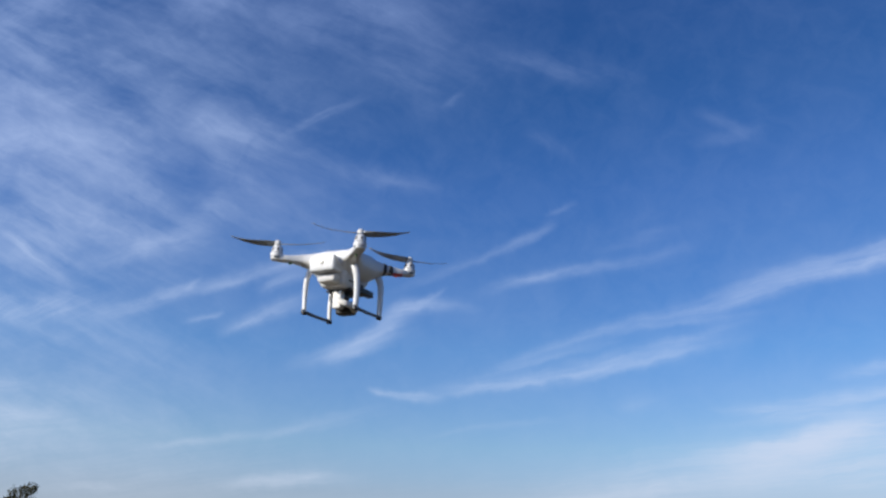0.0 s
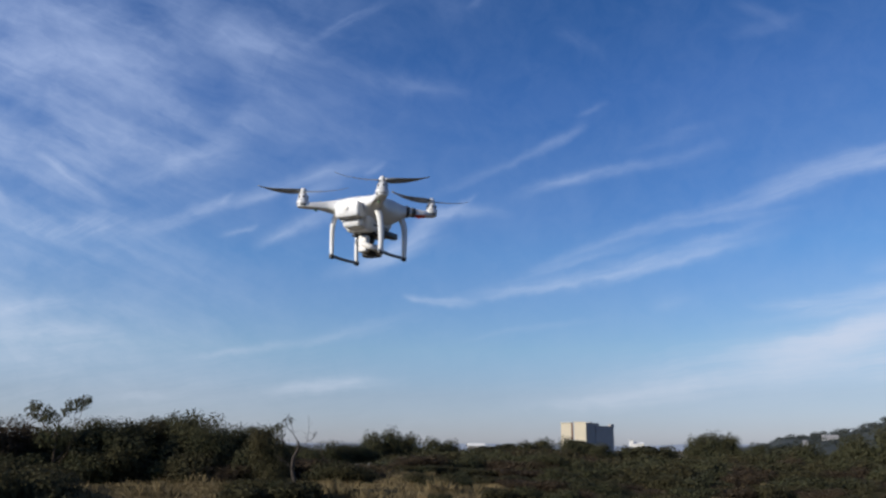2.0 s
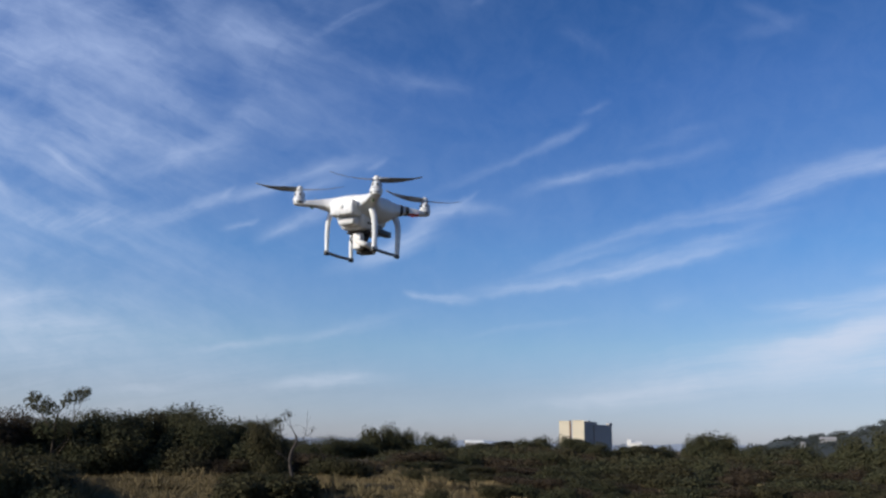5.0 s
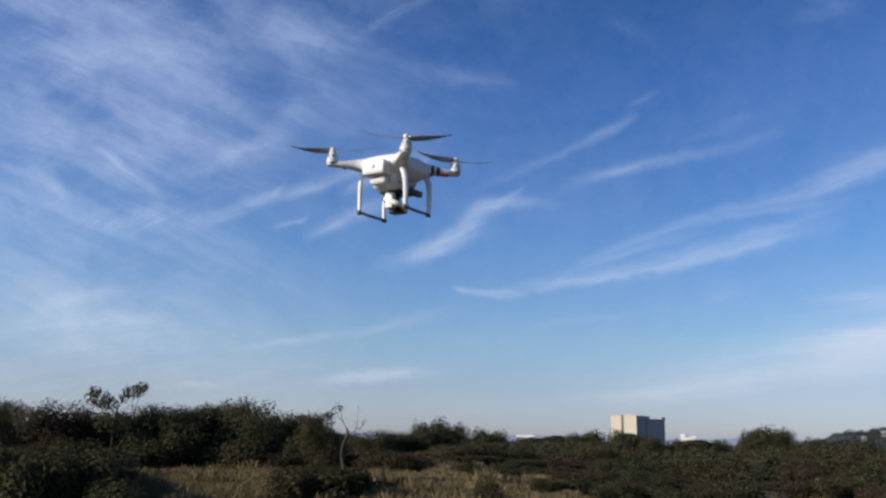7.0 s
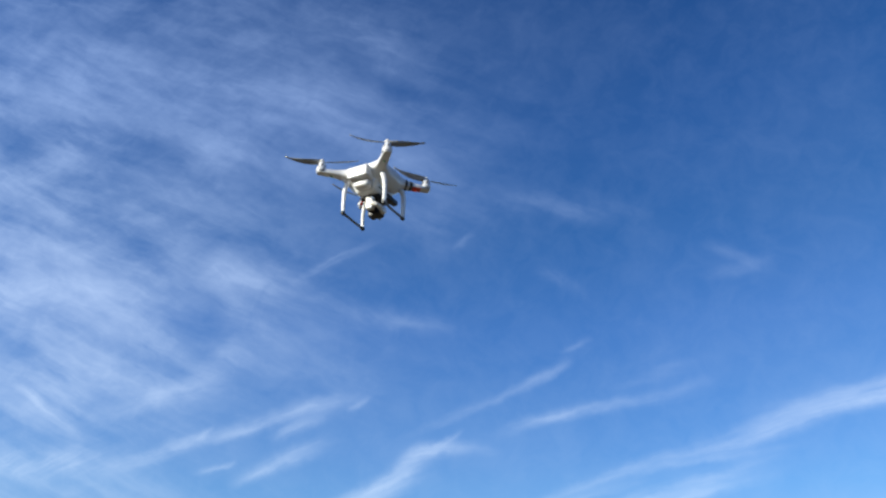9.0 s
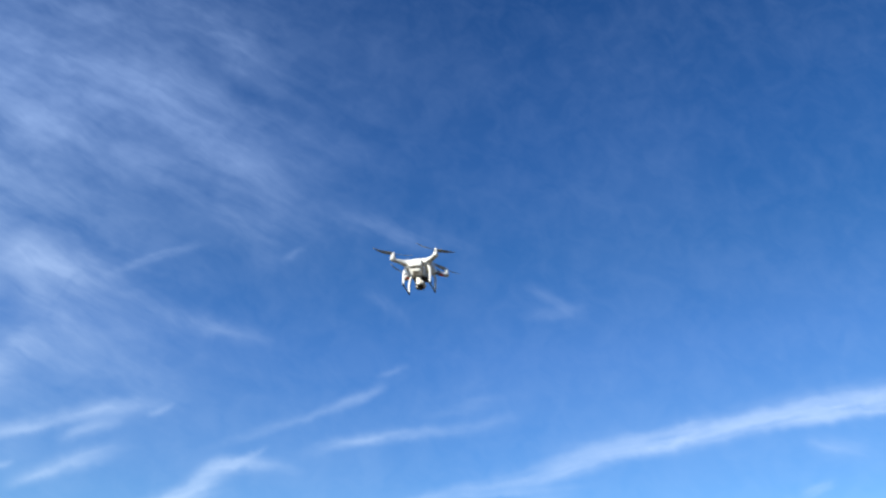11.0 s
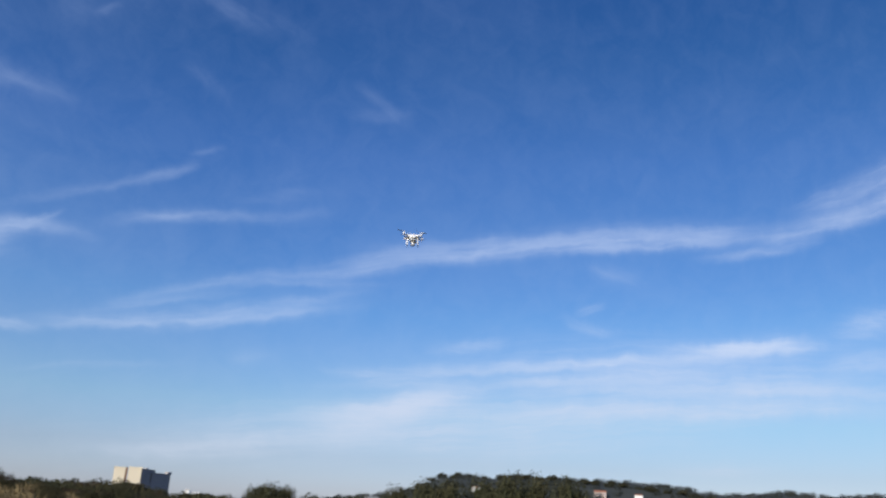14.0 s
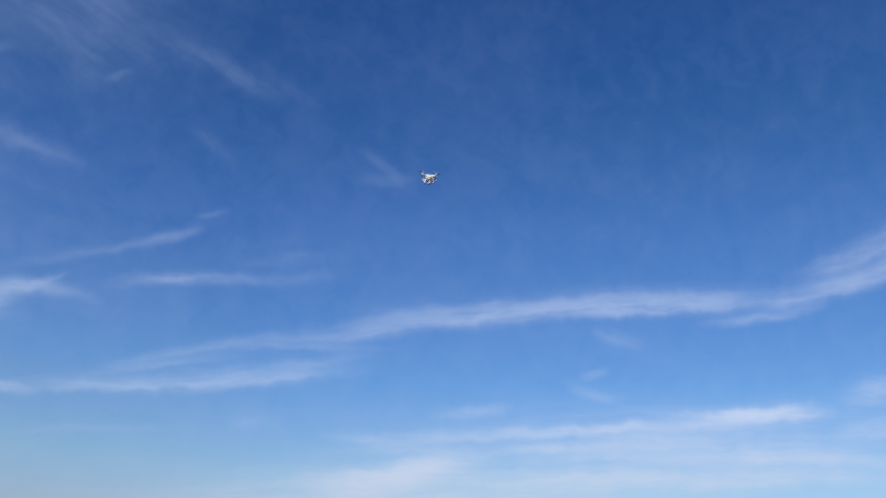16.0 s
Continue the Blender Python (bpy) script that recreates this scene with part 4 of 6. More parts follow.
def shrub(seed, width, tall, mat, leaves, leaf, name="shrub"):
    """A low bush that is leafy to the ground, with short stems."""
    rng = np.random.default_rng(seed)
    lob = []
    for k in range(8):
        a, r = rng.random() * 2 * math.pi, width * 0.33 * math.sqrt(rng.random())
        s = width * (0.14 + 0.12 * rng.random())
        lob.append((r * math.cos(a), r * math.sin(a), tall * (0.25 + 0.5 * rng.random()), s, s, tall * (0.18 + 0.14 * rng.random())))
    lob.append((0, 0, tall * 0.42, width * 0.36, width * 0.36, tall * 0.42))
    thing = new(name)
    bm = bmesh.new()
    for k in range(5):
        x, y = rng.normal() * width * 0.06, rng.normal() * width * 0.06
        e = Vector(lob[k][:3])
        line = spline([(x, y, -0.2), (x * 1.5, y * 1.5, tall * 0.25), e], 4)
        tube(bm, line, [0.07 * (1 - 0.7 * i / (len(line) - 1)) for i in range(len(line))], 5)
    part("stem", bm, BARK, thing)
    v, f = leaf_cloud(rng, lob, leaves, leaf, -0.3)
    v = fill_out(v, width, tall)
    v[:, 2] = np.maximum(v[:, 2], 0.03)
    mesh_part("crown", v.tolist(), f.tolist(), mat, thing)
    return thing


PROTO = {
    "oak": (tree(11, 7.0, 6.5, LEAF_DARK, 16000, 0.17), 7.0, 6.5, "dark evergreen oak with a rounded crown in scrubland", "tree", "evergreen trees"),
    "holm": (tree(12, 7.5, 6.5, LEAF_DARK, 17000, 0.17, 0.12, 11, 0.8), 7.5, 6.5, "broad dark holm oak with a dense rounded crown", "tree", "evergreen trees"),
    "laurel": (tree(13, 6.5, 6.0, LEAF_OLIVE, 14000, 0.165, 0.12, 8, 0.8), 6.5, 6.0, "olive-green bushy tree among darker oaks", "tree", "evergreen trees"),
    "pine": (tree(14, 7.0, 7.0, LEAF_FAR, 4000, 0.45, 0.35, 8, 0.5), 7.0, 7.0, "distant flat-topped pine in the tree line", "tree", "evergreen trees"),
    "far_oak": (tree(15, 7.0, 6.5, LEAF_DARK, 7500, 0.27, 0.1, 9, 0.8), 7.0, 6.5, "distant dark evergreen tree in the tree line", "tree", "evergreen trees"),
    "hill_tree": (tree(17, 7.0, 6.5, LEAF_FAR, 1400, 0.55, 0.1, 9, 0.8), 7.0, 6.5, "distant dark tree on the wooded hillside", "tree", "evergreen trees"),
    "shrub": (shrub(21, 5.0, 3.0, LEAF_DARK, 6500, 0.165), 5.0, 3.0, "dense dark green shrub leafy to the ground", "shrub", "shrubs"),
    "olive_shrub": (shrub(22, 5.0, 3.0, LEAF_OLIVE, 6500, 0.16), 5.0, 3.0, "olive-green shrub with small leaves in dry grass", "shrub", "shrubs"),
    "twig_tree": (tree(16, 6.0, 7.0, LEAF_BROWN, 5200, 0.2, 0.3, 11, 0.75), 6.0, 7.0, "russet-brown leafy tree of loose fine twigs", "tree", "brown trees"),
    "low_shrub": (shrub(27, 5.0, 3.6, LEAF_OLIVE, 2600, 0.30), 5.0, 3.6, "small olive-green bush at the edge of dry grass", "shrub", "shrubs"),
    "far_shrub": (shrub(24, 5.0, 3.0, LEAF_DARK, 2400, 0.24), 5.0, 3.0, "dense dark green shrub leafy to the ground", "shrub", "shrubs"),
    "far_olive_shrub": (shrub(25, 5.0, 3.0, LEAF_OLIVE, 2400, 0.23), 5.0, 3.0, "olive-green shrub with small leaves in dry grass", "shrub", "shrubs"),
    "far_broom": (shrub(26, 5.0, 3.6, LEAF_BROWN, 2800, 0.215, "broom_bush"), 5.0, 3.6, "russet-brown bush of fine dry twigs", "shrub", "brown bushes"),
    "broom": (shrub(23, 5.0, 3.6, LEAF_BROWN, 5800, 0.175, "broom_bush"), 5.0, 3.6, "russet-brown bush of upright dry twigs", "shrub", "brown bushes"),
}


def sprig():
    """A thin tree with two loose tufts of leaves above the wood."""
    rng = np.random.default_rng(31)
    thing = new("tree")
    lob = [(-1.5, 0, 5.1, 1.1, 0.9, 0.62), (-2.0, 0.2, 5.6, 0.55, 0.5, 0.45), (-0.6, 0, 4.7, 0.8, 0.8, 0.5), (1.3, 0.1, 5.7, 0.95, 0.8, 0.5), (2.0, 0, 6.0, 0.6, 0.5, 0.34), (0.6, 0, 5.2, 0.4, 0.4, 0.35), (0, 0, 3.4, 1.6, 1.4, 0.9)]
    bm = bmesh.new()
    limbs(rng, bm, (0, 0, -0.3), (0.1, 0, 4.6), lob, 0.13)
    part("trunk", bm, BARK, thing)
    v, f = leaf_cloud(rng, lob, 1500, 0.22)
    mesh_part("crown", v.tolist(), f.tolist(), LEAF_DARK, thing)
    return thing


PROTO["sprig"] = (sprig(), 5.2, 6.2, "spindly tree with sparse tufts of leaves above darker wood", "tree", "evergreen trees")
placed = {}


def plant(kind, x, y, width, top):
    """Stands a plant on the ground so that it is so wide and reaches up to the height top."""
    ob, w0, h0, label, category, group = PROTO[kind]
    n = placed[kind] = placed.get(kind, 0) + 1
    z = ground_z(x, y)
    tall = max(1.2, top - z)
    turn = 0 if kind == "sprig" else (n * 137.5) % 360
    m = pose(x, y, z, 0, 0, turn) @ Matrix.Diagonal((width / w0, width / w0, tall / h0, 1))
    if n == 1:
        tagged(ob, label, category, group).matrix_basis = m
    else:
        copy_thing(ob, m).scale = (width / w0, width / w0, tall / h0)


plant("oak", -42.6, 70.0, 5.1, 10.19)
plant("holm", -38.9, 72.1, 6.8, 8.68)
plant("oak", -35.9, 73.6, 6.3, 8.64)
plant("oak", -34.7, 76.3, 7.6, 9.24)
plant("holm", -30.6, 73.7, 6.1, 9.95)
plant("oak", -27.7, 72.7, 7.0, 9.88)
plant("laurel", -26.3, 77.5, 6.8, 10.04)
plant("oak", -24.5, 80.1, 6.4, 10.44)
plant("holm", -20.8, 75.0, 7.6, 10.58)
plant("oak", -18.7, 79.6, 5.7, 9.60)
plant("laurel", -16.6, 82.1, 5.2, 8.62)
plant("oak", -15.8, 100.5, 7.0, 7.99)
plant("holm", -12.3, 97.0, 6.1, 8.30)
plant("oak", -9.7, 101.3, 5.6, 8.13)
plant("far_oak", -18.9, 257.1, 10.6, 11.85)
plant("far_oak", -13.1, 259.4, 11.0, 12.87)
plant("far_oak", -7.0, 261.7, 10.7, 11.52)
plant("far_oak", -0.9, 259.8, 10.6, 10.27)
plant("far_oak", 5.3, 261.7, 10.0, 9.75)
plant("far_oak", 11.3, 259.5, 9.9, 7.85)
plant("twig_tree", -37.0, 68.6, 4.8, 10.11)
plant("twig_tree", -35.7, 71.5, 5.1, 10.04)
plant("sprig", -31.2, 69.1, 5.5, 11.78)
plant("sprig", -15.3, 76.2, 3.3, 9.83)
plant("shrub", -37.2, 65.8, 4.4, 6.45)
plant("broom", -36.3, 68.1, 4.7, 6.63)
plant("shrub", -34.3, 68.5, 5.2, 7.03)
plant("shrub", -33.6, 69.8, 6.4, 7.14)
plant("shrub", -30.8, 69.3, 6.2, 6.72)
plant("shrub", -28.3, 69.3, 5.2, 6.99)
plant("olive_shrub", -26.4, 70.9, 5.3, 7.34)
plant("broom", -25.9, 72.9, 4.9, 6.81)
plant("shrub", -23.2, 72.3, 4.7, 6.97)
plant("olive_shrub", -20.3, 71.1, 5.1, 7.36)
plant("broom", -18.4, 71.8, 6.0, 6.33)
plant("shrub", -15.2, 73.4, 6.1, 7.57)
plant("shrub", -14.6, 76.2, 5.1, 7.06)
plant("broom", -11.3, 76.3, 6.4, 6.91)
plant("shrub", -8.9, 73.6, 4.4, 6.51)
plant("olive_shrub", -6.8, 71.9, 4.5, 6.38)
plant("broom", -2.4, 113.3, 8.5, 6.74)
plant("shrub", -1.7, 118.4, 7.6, 6.69)
plant("shrub", 3.8, 114.5, 6.5, 6.52)
plant("shrub", -30.8, 60.5, 6.2, 6.08)
plant("olive_shrub", -26.8, 58.0, 4.9, 5.83)
plant("olive_shrub", -26.1, 58.3, 4.0, 5.96)
plant("shrub", -26.0, 51.8, 4.5, 5.06)
plant("olive_shrub", -22.5, 51.1, 3.5, 4.90)
plant("olive_shrub", -11.9, 56.5, 1.8, 5.05)
plant("shrub", -11.5, 80.9, 5.7, 6.21)
plant("broom", -7.4, 83.4, 6.4, 6.10)
plant("far_shrub", -4.4, 124.8, 11.2, 6.02)
plant("far_olive_shrub", 2.3, 128.0, 10.6, 5.89)
plant("olive_shrub", -0.5, 109.8, 8.3, 3.67)
plant("olive_shrub", 4.3, 109.7, 6.8, 4.49)
plant("far_broom", 13.4, 180.2, 11.1, 5.61)
plant("far_broom", 20.0, 185.8, 13.4, 6.88)
plant("far_broom", 26.8, 181.9, 13.2, 6.95)
plant("far_broom", 33.3, 184.0, 11.5, 6.01)
plant("far_broom", 19.8, 159.3, 14.3, 4.08)
plant("far_shrub", 25.8, 150.7, 12.6, 3.17)
plant("far_broom", 11.6, 136.8, 9.4, 2.70)
plant("far_broom", 16.3, 187.1, 13.5, 5.42)
plant("far_broom", 24.9, 191.2, 15.9, 7.11)
plant("far_broom", 32.3, 185.0, 13.5, 5.71)
plant("far_broom", 13.1, 125.1, 12.1, 3.44)
plant("far_broom", 19.9, 126.3, 11.4, 3.68)
plant("far_olive_shrub", 25.5, 125.3, 10.6, 4.13)
plant("shrub", -0.9, 117.8, 9.8, 4.51)
plant("olive_shrub", 3.8, 117.7, 9.8, 4.29)
plant("olive_shrub", -12.1, 54.4, 2.8, 5.09)
plant("shrub", -10.1, 52.8, 2.3, 5.33)
plant("olive_shrub", -8.1, 52.1, 2.1, 5.19)
plant("laurel", -11.4, 56.6, 3.1, 8.97)
plant("shrub", -28.5, 50.4, 6.1, 5.30)
plant("olive_shrub", -25.6, 51.9, 4.5, 5.09)
plant("low_shrub", -22.8, 40.8, 1.4, 6.13)
plant("low_shrub", -29.1, 54.3, 2.1, 6.23)
plant("low_shrub", -31.3, 60.7, 1.5, 6.71)
plant("low_shrub", -30.6, 54.2, 2.0, 6.09)
plant("low_shrub", -23.9, 48.8, 1.7, 6.30)
plant("low_shrub", -25.2, 45.8, 2.4, 5.87)
plant("low_shrub", -29.7, 58.3, 1.7, 6.68)
plant("low_shrub", -24.0, 52.1, 2.0, 6.20)
plant("low_shrub", -32.3, 57.7, 2.1, 6.16)
plant("low_shrub", -26.3, 51.7, 1.4, 6.16)
plant("low_shrub", -27.4, 61.5, 1.8, 6.01)
plant("low_shrub", -26.4, 54.7, 2.3, 6.50)
plant("low_shrub", -19.5, 42.8, 2.6, 6.18)
plant("low_shrub", -23.7, 44.8, 2.6, 5.90)
plant("low_shrub", -26.6, 56.6, 2.3, 6.28)
plant("low_shrub", -22.5, 49.6, 1.8, 5.88)
plant("low_shrub", -33.7, 55.1, 2.2, 6.04)
plant("low_shrub", -24.0, 47.3, 2.1, 5.91)
plant("low_shrub", -32.2, 58.8, 1.8, 6.51)
plant("low_shrub", -24.6, 45.7, 2.4, 5.96)
plant("low_shrub", -26.2, 54.7, 2.2, 5.82)
plant("low_shrub", -21.5, 41.8, 2.2, 6.35)
plant("low_shrub", -32.9, 61.7, 1.3, 6.07)
plant("low_shrub", -35.2, 59.4, 1.7, 6.19)
plant("low_shrub", -28.3, 46.9, 2.3, 6.49)
plant("low_shrub", -32.8, 54.5, 1.6, 6.24)
plant("low_shrub", -34.6, 57.8, 2.5, 6.35)
plant("low_shrub", -26.1, 52.2, 2.2, 5.93)
plant("low_shrub", -33.0, 56.7, 2.0, 6.04)
plant("low_shrub", -30.1, 60.7, 2.5, 6.15)
plant("low_shrub", -20.1, 43.0, 2.4, 6.16)
plant("low_shrub", -24.1, 44.4, 2.3, 6.33)
plant("low_shrub", -24.8, 46.0, 1.8, 5.93)
plant("low_shrub", -31.4, 59.3, 2.3, 5.99)
plant("low_shrub", -30.8, 62.5, 2.0, 6.55)
plant("low_shrub", -28.3, 62.2, 1.6, 6.53)
plant("low_shrub", -23.3, 45.6, 2.2, 6.28)
plant("low_shrub", -22.6, 47.8, 2.5, 6.23)
plant("low_shrub", -28.1, 45.2, 2.4, 6.41)
plant("low_shrub", -24.7, 42.5, 1.8, 5.85)
plant("low_shrub", -28.3, 54.0, 2.5, 6.24)
plant("low_shrub", -22.4, 40.0, 2.2, 6.14)
plant("low_shrub", -33.5, 53.6, 1.6, 6.64)
plant("low_shrub", -23.2, 47.9, 2.5, 5.92)
plant("low_shrub", -26.5, 48.2, 2.5, 6.39)
plant("low_shrub", -27.5, 61.4, 2.4, 6.09)
plant("low_shrub", -25.2, 53.4, 2.3, 6.26)
plant("low_shrub", -29.0, 56.9, 2.2, 6.00)
plant("low_shrub", -27.0, 43.5, 1.6, 6.29)
plant("low_shrub", -31.4, 59.8, 2.5, 6.17)
plant("low_shrub", -27.2, 58.6, 2.3, 6.19)
plant("low_shrub", -32.8, 60.5, 2.5, 6.24)
plant("low_shrub", -26.7, 43.4, 2.5, 6.19)
plant("low_shrub", -29.4, 50.0, 1.9, 5.89)
plant("low_shrub", -29.2, 47.6, 2.6, 6.26)
plant("low_shrub", -24.2, 50.2, 1.3, 5.81)
plant("low_shrub", -32.0, 53.4, 2.4, 6.30)
plant("low_shrub", -23.8, 48.3, 2.1, 6.23)
plant("low_shrub", -29.4, 56.0, 2.3, 6.39)
plant("low_shrub", -23.9, 42.1, 2.0, 5.96)
plant("low_shrub", -21.2, 42.2, 1.5, 5.83)
plant("low_shrub", -35.9, 57.7, 2.1, 6.10)
plant("low_shrub", -26.4, 44.1, 1.9, 6.20)
plant("low_shrub", -27.0, 50.8, 1.6, 6.45)
plant("low_shrub", -8.1, 48.8, 2.1, 5.75)
plant("low_shrub", -10.0, 57.9, 1.3, 5.31)
plant("low_shrub", -7.7, 49.1, 2.1, 5.79)
plant("low_shrub", -11.4, 49.6, 2.2, 5.38)
plant("low_shrub", -11.7, 53.5, 1.8, 5.77)
plant("low_shrub", -7.9, 51.6, 1.8, 5.26)
plant("low_shrub", -12.0, 53.9, 1.4, 5.59)
plant("low_shrub", -11.7, 56.1, 2.3, 5.56)
plant("low_shrub", -11.9, 54.6, 2.4, 5.65)
plant("low_shrub", -9.5, 54.1, 1.9, 5.57)
plant("low_shrub", -10.6, 55.8, 2.1, 5.80)
plant("low_shrub", -11.2, 54.0, 1.7, 5.31)
plant("low_shrub", -7.8, 49.0, 2.3, 5.69)
plant("low_shrub", -9.1, 54.0, 1.5, 5.75)
plant("low_shrub", -10.7, 52.9, 1.9, 5.72)
plant("low_shrub", -11.1, 47.1, 2.4, 5.63)
plant("low_shrub", -9.7, 47.9, 1.9, 5.41)
plant("low_shrub", -8.2, 48.1, 2.5, 5.68)
plant("olive_shrub", -0.8, 109.8, 7.9, 3.16)
plant("shrub", -18.4, 41.2, 4.1, 5.18)
plant("far_shrub", 2.4, 128.5, 4.3, 2.78)
plant("olive_shrub", -22.9, 47.2, 4.2, 4.90)
plant("olive_shrub", -0.3, 109.8, 6.0, 4.11)
plant("olive_shrub", -0.2, 109.8, 6.6, 3.28)
plant("far_shrub", 20.4, 140.4, 5.4, 2.18)
plant("olive_shrub", -20.7, 45.8, 4.1, 5.04)
plant("olive_shrub", -26.4, 49.2, 2.2, 4.96)
plant("shrub", 3.8, 109.7, 4.0, 4.47)
plant("shrub", 0.1, 109.8, 3.8, 4.81)
plant("shrub", -24.4, 45.3, 3.7, 5.67)
plant("far_shrub", 7.3, 147.0, 4.3, 3.98)
plant("olive_shrub", -20.9, 42.4, 2.4, 5.21)
plant("shrub", 2.8, 110.4, 5.5, 4.43)
plant("olive_shrub", -23.0, 51.7, 3.6, 4.90)
plant("shrub", -24.8, 52.0, 3.1, 5.16)
plant("shrub", -21.3, 44.2, 3.5, 5.15)
plant("shrub", -27.7, 53.6, 4.1, 5.24)
plant("shrub", -24.6, 55.6, 3.0, 5.41)
plant("far_olive_shrub", 14.1, 126.8, 6.0, 4.95)
plant("olive_shrub", -23.3, 41.8, 3.1, 5.21)
plant("pine", 26.9, 426.9, 14.6, 8.66)
plant("pine", 36.1, 436.3, 16.4, 9.72)
plant("far_oak", 45.1, 425.4, 16.0, 10.73)
plant("far_oak", 56.7, 434.1, 17.9, 12.16)
plant("far_oak", 65.9, 422.7, 14.6, 12.56)
plant("pine", 75.3, 441.5, 13.7, 11.49)
plant("far_oak", 79.5, 435.7, 13.9, 9.87)
plant("far_oak", 82.7, 419.8, 14.6, 9.66)
plant("far_oak", 96.3, 427.2, 17.9, 8.59)
plant("pine", 103.3, 415.2, 17.5, 8.78)
plant("far_oak", 116.2, 422.2, 16.4, 8.78)
plant("far_oak", 120.5, 389.7, 16.7, 12.79)
plant("far_oak", 127.2, 387.6, 20.8, 14.44)
plant("far_oak", 135.2, 387.0, 15.3, 13.61)
plant("far_oak", 98.7, 259.9, 13.3, 8.83)
plant("pine", 102.4, 247.7, 12.8, 8.49)
plant("far_oak", 104.7, 235.9, 14.1, 8.92)
plant("far_oak", 90.9, 182.3, 10.2, 10.56)
plant("far_oak", 94.7, 174.7, 11.4, 12.14)
plant("far_oak", 100.6, 171.4, 11.4, 12.91)
plant("far_oak", 109.1, 172.1, 11.7, 13.60)
plant("far_oak", 112.7, 163.8, 12.1, 14.47)
plant("far_oak", 120.6, 164.3, 10.9, 14.73)
plant("far_oak", 123.1, 156.3, 11.4, 13.94)
plant("far_oak", 129.4, 157.7, 8.7, 12.48)
plant("far_oak", 20.6, 318.9, 20.1, 4.81)
plant("far_oak", 10.3, 319.5, 20.1, 4.17)
plant("far_oak", 32.9, 317.7, 17.9, 6.32)
plant("olive_shrub", 48.4, 93.0, 3.3, 3.86)
plant("broom", 45.8, 93.7, 3.4, 3.47)
plant("olive_shrub", 17.3, 106.3, 4.3, 3.38)
plant("olive_shrub", 2.3, 112.5, 3.1, 3.51)
plant("olive_shrub", 10.8, 111.4, 3.9, 3.22)
plant("broom", 21.9, 90.0, 5.4, 3.50)
plant("olive_shrub", 8.9, 99.1, 5.1, 3.31)
plant("broom", 13.8, 111.8, 4.1, 2.97)
plant("shrub", 46.0, 81.8, 5.2, 4.10)
plant("broom", 45.1, 87.1, 3.0, 3.42)
plant("broom", 18.6, 84.4, 4.7, 3.39)
plant("olive_shrub", 12.3, 112.9, 4.6, 3.32)
plant("shrub", 47.9, 102.0, 4.1, 3.77)
plant("olive_shrub", 25.2, 110.8, 4.3, 3.25)
plant("olive_shrub", 43.7, 93.3, 3.6, 3.55)
plant("olive_shrub", 28.3, 94.4, 3.5, 3.34)
plant("olive_shrub", 38.9, 76.8, 5.4, 3.69)
plant("broom", 38.1, 90.6, 3.3, 3.60)
plant("broom", 32.7, 100.5, 3.2, 3.30)
plant("olive_shrub", 54.7, 97.6, 5.1, 3.63)
plant("broom", 42.8, 99.6, 3.2, 3.63)
plant("broom", 40.4, 95.5, 5.2, 3.40)
plant("olive_shrub", 20.7, 101.5, 4.1, 3.66)
plant("broom", 44.5, 77.4, 5.4, 4.11)
plant("broom", 44.9, 96.4, 4.8, 3.33)
plant("broom", 39.2, 86.3, 4.3, 3.70)
plant("broom", 15.5, 112.3, 5.1, 3.52)
plant("shrub", 40.1, 84.7, 3.9, 3.29)
plant("shrub", 13.7, 99.8, 3.9, 3.39)
plant("olive_shrub", 7.4, 109.9, 4.4, 3.33)
plant("shrub", 28.0, 94.7, 3.3, 3.36)
plant("olive_shrub", 50.9, 88.6, 3.0, 3.90)
plant("shrub", 4.0, 108.2, 4.2, 3.32)
plant("shrub", 10.5, 102.0, 4.8, 3.34)
plant("shrub", -0.8, 105.9, 3.7, 3.17)
plant("broom", 23.2, 100.3, 3.8, 3.45)
plant("olive_shrub", 36.4, 90.9, 5.0, 3.97)
plant("olive_shrub", 16.1, 94.0, 3.5, 3.05)
plant("olive_shrub", 43.0, 81.7, 3.4, 3.89)
plant("broom", 37.3, 80.1, 3.4, 4.02)
plant("olive_shrub", 1.2, 108.5, 4.4, 3.44)
plant("olive_shrub", 23.8, 82.6, 3.3, 3.14)
plant("far_shrub", 34.3, 147.0, 6.8, 5.62)
plant("far_shrub", 126.0, 284.3, 5.7, 5.62)
plant("far_shrub", 97.9, 237.0, 7.2, 4.49)
plant("far_shrub", 158.2, 269.5, 5.7, 6.31)
plant("far_olive_shrub", 71.8, 173.3, 11.8, 3.40)
plant("far_shrub", 82.5, 246.8, 9.0, 6.88)
plant("far_shrub", 42.1, 140.8, 13.1, 1.72)
plant("far_shrub", 98.4, 188.2, 8.5, 3.02)
plant("far_shrub", 92.9, 189.1, 6.9, 5.50)
plant("far_olive_shrub", 32.0, 165.9, 7.7, 5.07)
plant("far_broom", 31.6, 195.8, 11.8, 2.67)
plant("far_shrub", 66.9, 163.4, 13.0, 2.81)
plant("far_broom", 73.5, 144.7, 5.9, 4.96)
plant("far_shrub", 56.0, 156.9, 6.0, 4.90)
plant("far_shrub", 93.6, 176.6, 11.7, 3.65)
plant("far_shrub", 66.2, 163.1, 6.9, 4.38)
plant("far_olive_shrub", 85.5, 213.7, 9.9, 1.00)
plant("far_olive_shrub", 46.7, 154.1, 6.4, 5.89)
plant("far_shrub", 47.2, 144.1, 11.4, 2.14)
plant("far_broom", 102.8, 176.0, 13.8, 2.78)
